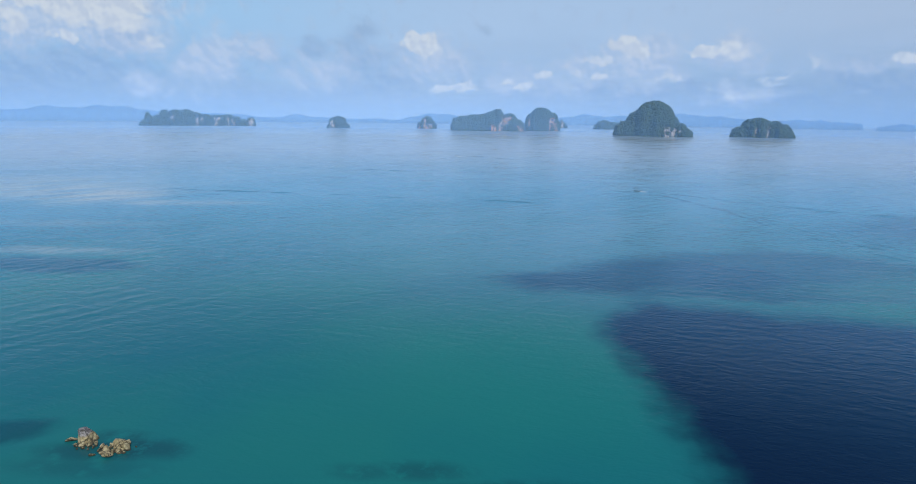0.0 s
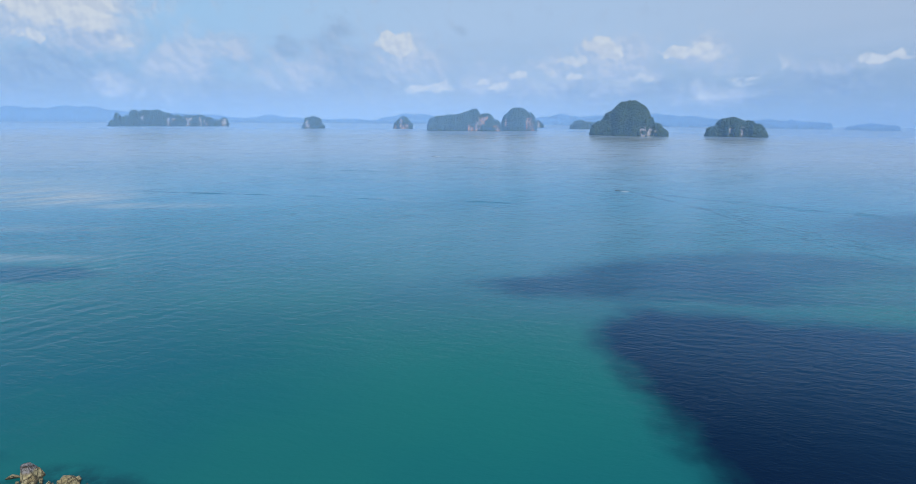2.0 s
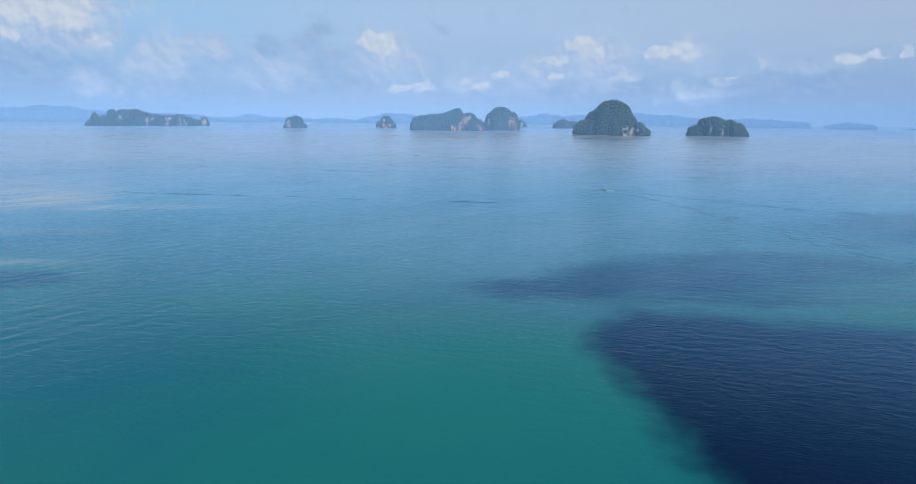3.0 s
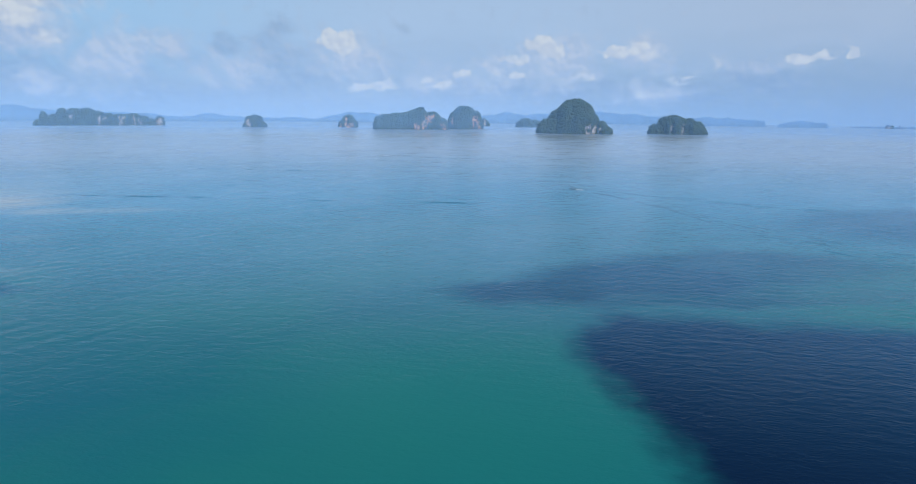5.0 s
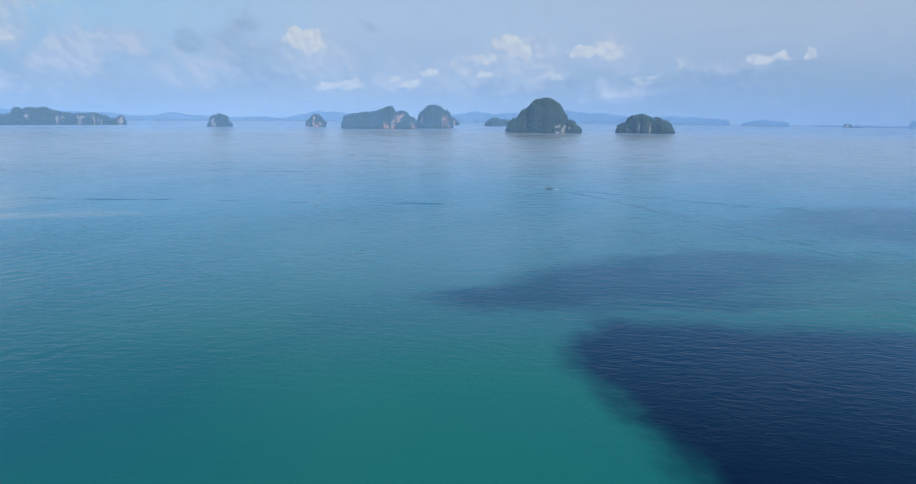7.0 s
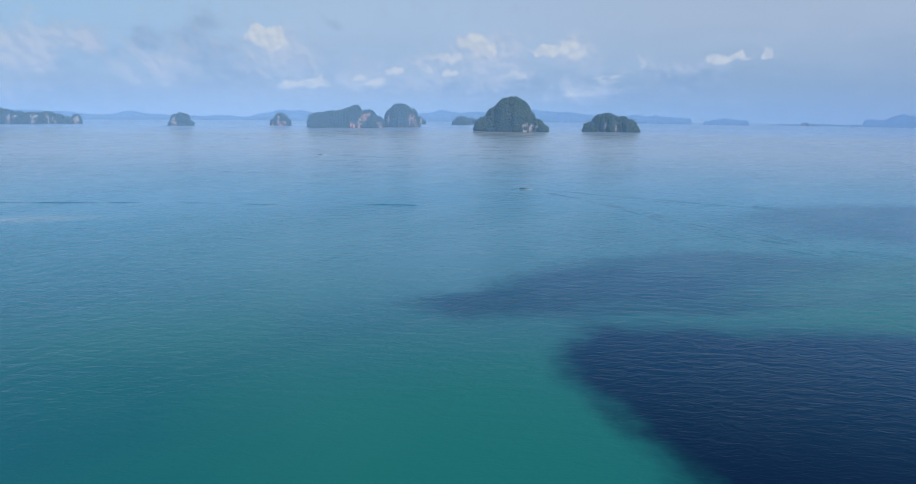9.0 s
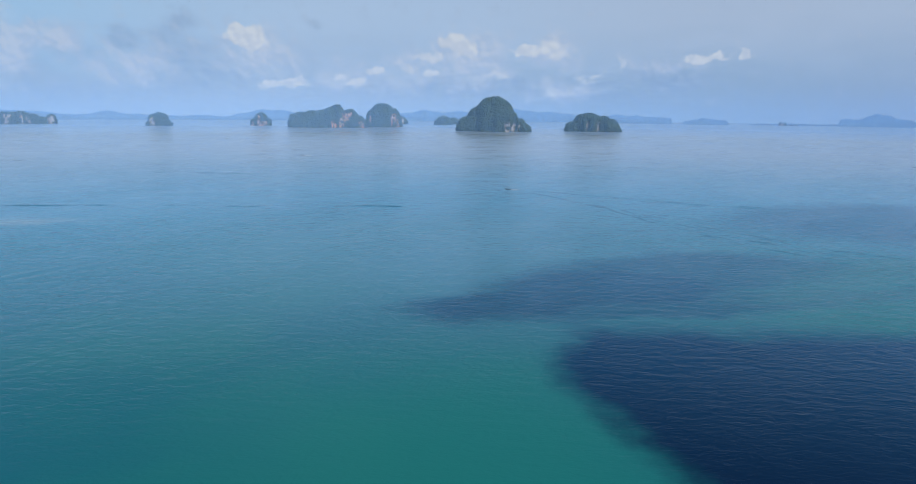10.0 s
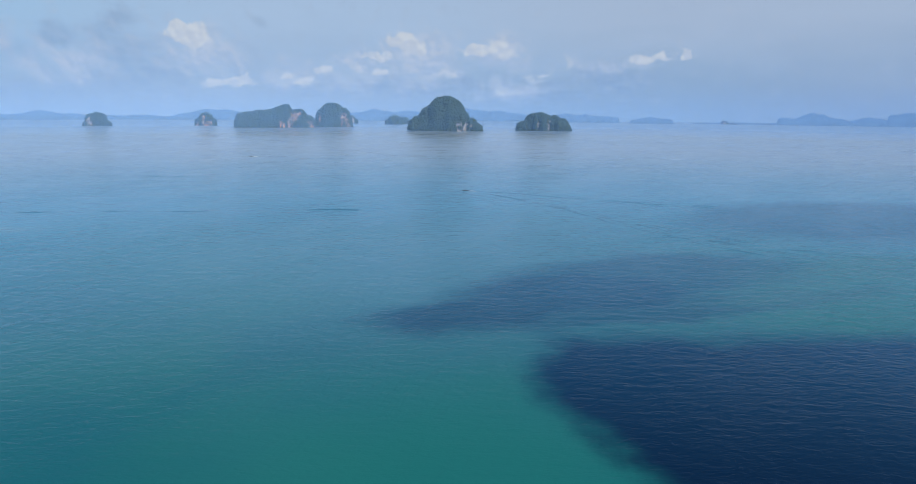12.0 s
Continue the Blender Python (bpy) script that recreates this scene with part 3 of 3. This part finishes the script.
# ---------------------------------------------------------------- far coast
def build_hills(far, bumps, seed, label="blue hazy range of wooded hills on the horizon", name="backdrop_hills"):
    """A hazy range of hills along the coast. bumps: azimuth, height, half width."""
    first, last = min(a - w * 0.5 for a, h, w in bumps), max(a + w * 0.5 for a, h, w in bumps)
    az = np.linspace(first, last, max(24, int((last - first) * 16)))
    h = np.zeros_like(az)
    for a, top, w in bumps:
        h = np.maximum(h, top * np.clip(1 - ((az - a) / (w * 1.5)) ** 2, 0, 1))
    h = h + fbm(az * 3.1, az * 0, seed, 4) * 3.5
    h = np.convolve(np.pad(h, 2, "edge"), [0.1, 0.2, 0.4, 0.2, 0.1], "valid")
    edge = np.clip(np.minimum(az - az[0], az[-1] - az) / 0.12, 0, 1)
    prof = np.array([-0.05, 0.3, 0.55, 0.75, 0.9, 1.0, 0.85, 0.5, -0.05])
    off = np.array([0, 10, 22, 40, 60, 80, 100, 120, 140.0])
    A = np.radians(az)[:, None]
    R = far + off[None] + fbm(az[:, None] * 2 + off[None] * 0, off[None] / 30 + az[:, None] * 0, seed + 1, 3) * 12
    Z = (h * (0.25 + 0.75 * edge))[:, None] * prof[None]
    P = np.stack([R * np.sin(A), R * np.cos(A), Z], -1)
    mid = P[len(az) // 2, 0].copy()
    mid[2] = 0
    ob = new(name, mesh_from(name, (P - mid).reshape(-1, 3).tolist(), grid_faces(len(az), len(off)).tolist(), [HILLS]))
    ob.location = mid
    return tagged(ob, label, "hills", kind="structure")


build_hills(4750, [(-39.3, 47, 1.9), (-37.4, 61, 2.0), (-35.4, 66, 2.0), (-34.3, 71, 1.6), (-32.7, 93, 1.7), (-31.1, 85, 1.7), (-29.3, 98, 1.7), (-27.8, 96, 1.6), (-26.4, 75, 1.7), (-24.7, 66, 3.0), (-21.7, 57, 3.0), (-19.5, 51, 2.2), (-17.6, 33, 1.8), (-16.2, 18, 1.4)], 300)
build_hills(4700, [(-17.6, 18, 0.7), (-16.9, 30, 1.2), (-15.8, 35, 1.2), (-14.6, 55, 1.2), (-13.6, 40, 1.0), (-12.6, 37, 1.0), (-11.7, 18, 1.0)], 307)
build_hills(4800, [(-11.4, 13, 1.5), (-10.0, 26, 2.0), (-8.0, 28, 2.0), (-7.0, 16, 2.0), (-5.0, 22, 2.0), (-4.2, 14, 0.8)], 314)
build_hills(4700, [(-5.7, 10, 1.5), (-4.2, 48, 1.5), (-3.2, 70, 1.3), (-1.9, 67, 1.5), (-0.4, 48, 2.0), (1.6, 25, 2.0)], 321)
build_hills(4700, [(7.4, 23, 1.5), (8.9, 57, 1.5), (10.1, 78, 1.2), (11.1, 67, 1.0), (12.1, 36, 1.0)], 328)
build_hills(4800, [(11.6, 39, 0.7), (12.3, 64, 0.7), (13.0, 69, 1.9), (14.9, 67, 1.9), (16.8, 80, 1.9), (17.9, 89, 1.1), (18.8, 79, 1.8), (20.6, 73, 1.8), (22.1, 59, 1.5), (23.0, 33, 0.9)], 335)
build_hills(4700, [(24.9, 29, 0.6), (25.5, 49, 1.0), (26.5, 57, 1.2), (27.7, 51, 1.2), (28.0, 63, 0.3), (28.3, 49, 0.8), (29.1, 46, 0.8), (29.8, 44, 0.8), (30.5, 38, 0.7), (30.7, 13, 0.3)], 342)
build_hills(4600, [(31.8, 7, 0.3), (32.0, 23, 0.6), (32.6, 35, 0.6), (33.2, 43, 0.6), (33.8, 36, 0.7), (34.5, 33, 0.7), (34.8, 29, 0.3), (35.0, 11, 0.3)], 349, "low hazy blue island on the horizon", "backdrop_island")
build_hills(4800, [(42.9, 10, 0.3), (43.1, 40, 0.3), (43.3, 48, 0.7), (44.1, 42, 0.7), (44.8, 65, 0.7), (45.2, 81, 0.6), (45.8, 73, 0.6), (46.4, 52, 0.6), (47.0, 45, 0.7), (47.6, 28, 0.7)], 356)
build_hills(4850, [(47.7, 24, 0.3), (48.1, 39, 0.7), (48.8, 54, 0.7), (49.5, 48, 0.7), (50.2, 31, 0.7)], 363)
build_hills(4850, [(50.1, 38, 0.3), (50.4, 74, 0.9), (51.3, 85, 1.1), (52.4, 79, 1.3), (53.7, 63, 1.3), (54.4, 34, 0.7)], 370)
build_hills(4850, [(37.0, 4, 0.7), (37.6, 6, 1.1), (38.7, 9, 1.3), (40.0, 11, 1.3), (41.3, 8, 1.4), (42.7, 10, 1.4), (43.3, 6, 0.6)], 377, "faint low shore on the horizon", "backdrop_shore")


# ---------------------------------------------------------------- added sheets that stand in for sea haze
def build_haze_sheet(far, low, high, top, thick):
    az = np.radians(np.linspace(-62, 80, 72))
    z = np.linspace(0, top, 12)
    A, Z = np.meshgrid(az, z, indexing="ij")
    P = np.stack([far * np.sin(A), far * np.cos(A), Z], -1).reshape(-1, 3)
    ob = new("haze_sheet", mesh_from("haze_sheet", P.tolist(), grid_faces(len(az), len(z)).tolist(), [haze_sheet_material("haze", low, high, top, thick)]))
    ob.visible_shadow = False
    return tagged(ob, "upright translucent sheet added to stand in for blue haze", "haze", kind="stuff")


# translucent curtains, one before each farther group of islands and hills
build_haze_sheet(2150, 0, 18, 420, 0.19)
build_haze_sheet(2760, 0, 14, 420, 0.16)
build_haze_sheet(3900, 0, 40, 250, 0.22)


# ---------------------------------------------------------------- rocks in the shallows
def boulder_mesh(seed, level=4, sides=None):
    """A block of rock: a ball cut flat by planes (normal, distance), its faces then pitted and its edges worn."""
    bm = bmesh.new()
    bmesh.ops.create_icosphere(bm, subdivisions=level, radius=1.0)
    rs = np.random.RandomState(seed)
    o = Vector(rs.uniform(-50, 50, 3))
    if sides is None:
        sides = [(rs.normal(0, 1, 3) * (1, 1, 0.8), c) for c in rs.uniform(0.40, 0.70, 10)]
    planes = [(Vector(n).normalized(), c) for n, c in sides]
    for v in bm.verts:
        way = v.co.normalized()
        reach = min([1.0] + [c / way.dot(n) for n, c in planes if way.dot(n) > 1e-3])
        pit = noise.fractal(way * 2.2 + o, 0.9, 2.1, 6)
        step = math.floor(way.z * reach * 4 + 0.5 * noise.noise(way * 1.5 + o)) * 0.03       # bedding ledges
        v.co = way * reach * (1.25 + 0.14 * pit + step)
    me = bpy.data.meshes.new("boulder")
    bm.to_mesh(me)
    bm.free()
    me.materials.append(BOULDER)
    me.polygons.foreach_set("use_smooth", [False] * len(me.polygons))
    return me


OUTCROP_WEST = [  # x, y, z, half sizes, turn
    (-95.6, 145.0, 0.30, 2.3, 0.85, 0.42, 5),
    (-93.1, 142.2, 0.33, 0.73, 0.69, 0.53, 0),
    (-91.5, 142.2, 0.42, 0.90, 0.88, 0.68, 20),
    (-89.8, 142.3, 0.46, 0.95, 0.95, 0.75, 50),
    (-88.3, 142.5, 0.55, 0.61, 0.61, 0.90, 0),
    (-92.1, 141.0, 0.18, 0.34, 0.34, 0.30, 0),
    (-89.4, 140.8, 0.18, 0.39, 0.39, 0.30, 10),
    (-87.1, 138.1, 0.23, 0.98, 0.54, 0.37, 5),
]
OUTCROP_EAST = [  # x, y, z, half sizes, turn
    (-84.4, 139.6, 0.63, 1.41, 1.32, 1.02, 10),
    (-83.3, 137.7, 0.49, 1.93, 1.06, 0.80, 0),
    (-86.2, 141.5, 0.50, 0.94, 0.94, 0.82, 40),
    (-84.3, 142.1, 0.45, 0.99, 0.96, 0.74, 70),
    (-83.4, 143.0, 0.54, 1.32, 1.15, 0.89, 10),
    (-82.5, 143.7, 0.59, 2.09, 1.24, 0.96, -12),
    (-80.6, 141.4, 0.67, 1.62, 1.41, 1.09, 20),
    (-81.8, 140.8, 0.54, 0.81, 0.81, 0.88, 60),
    (-82.6, 139.9, 0.40, 1.14, 0.85, 0.66, 15),
    (-81.2, 139.2, 0.22, 0.86, 0.47, 0.36, 0),
    (-81.0, 143.7, 0.54, 0.66, 0.66, 0.89, 0),
]
OUTCROP_FRINGE = [  # x, y, z, half sizes, turn
    (-85.5, 139.5, 0.18, 0.60, 0.38, 0.29, 30),
    (-86.5, 139.9, 0.18, 0.33, 0.33, 0.30, 0),
    (-78.7, 142.5, 0.13, 0.33, 0.28, 0.22, 0),
    (-80.1, 139.5, 0.22, 0.75, 0.47, 0.36, 30),
    (-84.5, 141.3, 0.36, 0.71, 0.71, 0.59, 0),
    (-80.9, 140.3, 0.31, 0.76, 0.66, 0.51, 0),
    (-86.4, 140.5, 0.23, 0.38, 0.38, 0.37, 30),
    (-82.9, 141.3, 0.32, 0.55, 0.55, 0.52, 10),
    (-82.7, 138.8, 0.22, 0.54, 0.47, 0.36, 0),
    (-90.8, 141.2, 0.18, 0.45, 0.39, 0.30, 0),
    (-88.6, 141.6, 0.23, 0.44, 0.44, 0.37, 0),
]
for k, (bx, by, bz, sx, sy, sz, turn) in enumerate(OUTCROP_WEST + OUTCROP_EAST + OUTCROP_FRINGE):
    ob = new("boulder", boulder_mesh(50 + k))
    ob.matrix_world = pose(bx, by, bz, 0, 0, turn) @ Matrix.Diagonal((sx * 0.82, sy * 0.82, sz * 0.98, 1))
    tagged(ob, "weathered tan boulder awash in shallow water", "boulder", "rock outcrop in the shallows")
CRAG = [((-1.0, 0.0, 0.12), 0.48), ((0.82, -0.1, 0.55), 0.50), ((0.1, -0.95, 0.30), 0.55), ((0.0, 0.95, 0.35), 0.6), ((-0.15, 0.05, 1.0), 0.80), ((0.55, 0.1, 0.85), 0.72), ((-0.6, -0.7, 0.3), 0.58)]
ob = new("boulder", boulder_mesh(91, 5, CRAG))
ob.matrix_world = pose(-92.0, 144.6, 0.7, 0, 0, 8) @ Matrix.Diagonal((2.6, 2.1, 2.75, 1))
tagged(ob, "tall upright boulder with a grey weathered top", "boulder", "rock outcrop in the shallows")


# ---------------------------------------------------------------- boats
HULL = plain_material("dark_hull", (0.06, 0.045, 0.035))
CANOPY = plain_material("boat_canvas", (0.10, 0.12, 0.14))
FOAM = plain_material("foam", (0.75, 0.80, 0.82), 0.7)


def build_boat(x, y, heading, length, label, roof=True):
    root = tagged(new("longtail_boat"), label, "boat", "boats in the bay")
    n, m = 22, 9
    verts = []
    for i in range(n):
        s = i / (n - 1)
        w = length * 0.095 * (math.sin(math.pi * min(1, 0.12 + s * 0.95)) ** 0.55 if s < 0.98 else 0.15)
        rise = length * (0.03 + 0.11 * max(0, s - 0.55) ** 2 / 0.2 + 0.02 * (1 - s))
        for j in range(m):
            b = math.pi * j / (m - 1)
            verts.append((-length / 2 + s * length, -w * math.cos(b), rise + 0.25 - (0.62 + rise) * math.sin(b) ** 0.7 * (1 if s < 0.9 else 0.6)))
    hull = mesh_from("hull", verts, grid_faces(n, m).tolist(), [HULL])
    part("hull", hull, root)
    bm = bmesh.new()
    bmesh.ops.create_cube(bm, size=1.0, matrix=pose(-length * 0.04, 0, 0.42) @ Matrix.Diagonal((length * 0.86, length * 0.15, 0.05, 1)))
    me = bpy.data.meshes.new("deck")
    bm.to_mesh(me)
    bm.free()
    me.materials.append(HULL)
    part("deck", me, root)
    if roof:
        pts, k = [], 7
        for i in range(6):
            for j in range(k):
                c = -1 + 2 * j / (k - 1)
                pts.append((-length * 0.30 + length * 0.5 * i / 5, c * length * 0.085, 1.95 - 0.22 * c * c))
        me = mesh_from("canvas_roof", pts, grid_faces(6, k).tolist(), [CANOPY])
        ob = part("canvas_roof", me, root)
        sol = ob.modifiers.new("thick", "SOLIDIFY")
        sol.thickness = 0.06
        for px in (-0.29, -0.05, 0.19):
            for side in (-1, 1):
                bm = bmesh.new()
                bmesh.ops.create_cone(bm, segments=8, radius1=0.035, radius2=0.03, depth=1.4, cap_ends=True)
                me = bpy.data.meshes.new("post")
                bm.to_mesh(me)
                bm.free()
                me.materials.append(HULL)
                part("post", me, root).location = (px * length, side * length * 0.08, 1.08)
    bm = bmesh.new()
    bmesh.ops.create_cone(bm, segments=8, radius1=0.05, radius2=0.03, depth=length * 0.35, cap_ends=True,
                          matrix=pose(-length * 0.60, 0, 0.35, 0, 76, 0))
    me = bpy.data.meshes.new("tail_shaft")
    bm.to_mesh(me)
    bm.free()
    me.materials.append(HULL)
    part("tail_shaft", me, root)
    root.matrix_world = pose(x, y, 0, 0, 0, heading)
    return root


build_boat(181, 688, 168, 6.4, "dark longtail boat with a canvas roof under way")
build_boat(-20, 1215, 170, 6.0, "small dark longtail boat under way, far off")
build_boat(640, 1390, 176, 6.5, "low dark longtail boat lying still", False)
build_boat(-208, 1860, 5, 7.0, "low dark longtail boat in the distance", False)
build_boat(149, 1892, 12, 6.5, "tiny dark longtail boat near the islands", False)


# ---------------------------------------------------------------- wakes
def wake_material():
    m, N = material("wake_water")
    P = N.add("ShaderNodeTexCoord").outputs["Object"]
    # darker than the open sea: the wave's weaker reflection is painted into the colour
    col = N.mix(N.ramp(N.noise(P, 0.05, 4, 0.6), 0.35, 0.65), (0.020, 0.150, 0.250), (0.030, 0.190, 0.320))
    bump = N.add("ShaderNodeBump", {"Height": N.noise(P, 0.8, 4, 0.6, 0.3), "Strength": 0.6, "Distance": 0.25}).outputs[0]
    finish(N, col, 0.12, bump, **{"IOR": 1.333, "Specular IOR Level": 0.25})
    return m


WAKE = wake_material()


def build_ridge(points, width, height, seed, label, name="wake"):
    """A long low wave along a line; it swells and dies away along its length."""
    pts = np.array(points, float)
    run = np.concatenate([[0], np.cumsum(np.hypot(*np.diff(pts, axis=0).T))])
    s = np.linspace(0, run[-1], max(30, int(run[-1] / 2.5)))
    x, y = np.interp(s, run, pts[:, 0]), np.interp(s, run, pts[:, 1])
    for _ in range(12):
        x[1:-1], y[1:-1] = (x[:-2] + x[2:] + 2 * x[1:-1]) / 4, (y[:-2] + y[2:] + 2 * y[1:-1]) / 4
    dx, dy = np.gradient(x), np.gradient(y)
    n = np.hypot(dx, dy)
    nx, ny = -dy / n, dx / n
    side = fbm(s / 40, s * 0, seed, 3) * 1.4
    swell = np.clip(0.55 + 1.1 * fbm(s / 22, s * 0 + 3.3, seed + 1, 4), 0, 1) * np.clip(np.minimum(s, s[-1] - s) / (0.08 * s[-1]), 0, 1)
    t = np.linspace(-1, 1, 9)
    off = (t[None] * width / 2 * (0.4 + 0.6 * swell)[:, None] + side[:, None])
    X, Y = x[:, None] + nx[:, None] * off, y[:, None] + ny[:, None] * off
    Z = (height * swell)[:, None] * (np.cos(t * math.pi)[None] * 0.5 + 0.5) + 0.16 * swell[:, None] - 0.22
    P = np.stack([X, Y, Z], -1).reshape(-1, 3)
    ob = new(name, mesh_from(name, P.tolist(), grid_faces(len(s), 9).tolist(), [WAKE]))
    return tagged(ob, label, "wake", "wakes of the boats", "stuff")


build_ridge([(-330, 668), (-276, 652), (-210, 642), (-124, 628), (-72, 613), (-31, 603)], 7, 0.55, 700, "long dark old wake line on calm sea")
build_ridge([(8, 600), (30, 597), (60, 588)], 6, 0.6, 711, "short dark old wake line on calm sea")
build_ridge([(-270, 938), (-160, 915), (-61, 891)], 8, 0.4, 717, "faint old wake line on calm sea")
for k in range(8):
    f = k / 7
    end1 = [(186, 684), (216, 664 - 5 * f), (250, 622 - 14 * f), (302, 574 - 30 * f), (392 - 20 * f, 512 - 50 * f)]
    build_ridge(end1, 3.6, 0.24 - 0.02 * k, 730 + 7 * k, "thin spreading wake wave behind a longtail boat")
for k in range(12):
    f = k / 11
    end2 = [(188, 678), (205 + 5 * f, 620), (218 + 12 * f, 540), (226 + 24 * f, 460), (240 + 40 * f, 392), (268 + 66 * f, 322 - 6 * f)]
    build_ridge(end2, 3.2, 0.24 - 0.012 * k, 830 + 7 * k, "thin spreading wake wave behind a longtail boat")
for k in range(2):
    build_ridge([(-14, 1213), (30, 1186 - 5 * k), (100, 1140 - 14 * k), (194, 1066 - 30 * k)], 6, 0.22, 930 + 5 * k, "thin wake behind a distant longtail boat")


def build_foam(x, y, length, heading, seed):
    """Churned white water close behind a boat: many small flecks."""
    rs = np.random.RandomState(seed)
    h = radians(heading)
    verts, faces = [], []
    v0, f0 = ICO[1]
    for _ in range(140):
        d = length * rs.rand() ** 1.6
        w = rs.normal(0, 0.25 + 0.05 * d)
        c = np.array([x + d * math.cos(h) - w * math.sin(h), y + d * math.sin(h) + w * math.cos(h), 0.10])
        q = v0 * np.array([rs.uniform(0.15, 0.5), rs.uniform(0.15, 0.5), 0.12]) + c
        faces += (f0 + len(verts)).tolist()
        verts += q.tolist()
    ob = new("foam", mesh_from("foam", verts, faces, [FOAM]))
    return tagged(ob, "white foam churned up behind a boat", "foam", "wakes of the boats", "stuff")


build_foam(184, 686, 7, -38, 5)
build_foam(-17, 1214, 9, -30, 6)


# ---------------------------------------------------------------- ship on the horizon
def box(name, sx, sy, sz, at, mat, parent, bevel=0.3):
    bm = bmesh.new()
    bmesh.ops.create_cube(bm, size=1.0, matrix=Matrix.Translation(at) @ Matrix.Diagonal((sx, sy, sz, 1)))
    bmesh.ops.bevel(bm, geom=bm.edges[:], offset=bevel, segments=1, affect="EDGES")
    me = bpy.data.meshes.new(name)
    bm.to_mesh(me)
    bm.free()
    me.materials.append(mat)
    return part(name, me, parent)


ship = tagged(new("ship"), "far hazy grey vessel with a tall superstructure", "ship")
GREY_PAINT = plain_material("grey_ship_paint", (0.22, 0.25, 0.30), 0.6, 0.0, 0.1, 0.2)
verts = []
for i in range(12):
    s = i / 11
    w = 4.5 * min(1.0, 0.55 + s * 2, (1.02 - s) * 4)
    for z, k in ((-1, 0.6), (2, 0.95), (5 + 2 * max(0, s - 0.7), 1.0), (5 + 2 * max(0, s - 0.7), -1.0), (2, -0.95), (-1, -0.6)):
        verts.append((-24 + 48 * s, w * k, z))
part("hull", mesh_from("hull", verts, grid_faces(12, 6).tolist(), [GREY_PAINT], False), ship)
box("superstructure", 9, 7, 9, (-8, 0, 9), GREY_PAINT, ship)
box("wheelhouse", 6, 6, 4, (-7, 0, 15.4), GREY_PAINT, ship)
box("mast", 1.2, 1.2, 9, (-6, 0, 21.8), GREY_PAINT, ship, 0.1)
box("crane", 1.5, 1.5, 10, (12, 0, 9.5), GREY_PAINT, ship, 0.1)
ship.matrix_world = pose(3034, 3655, 0, 0, 0, -42)
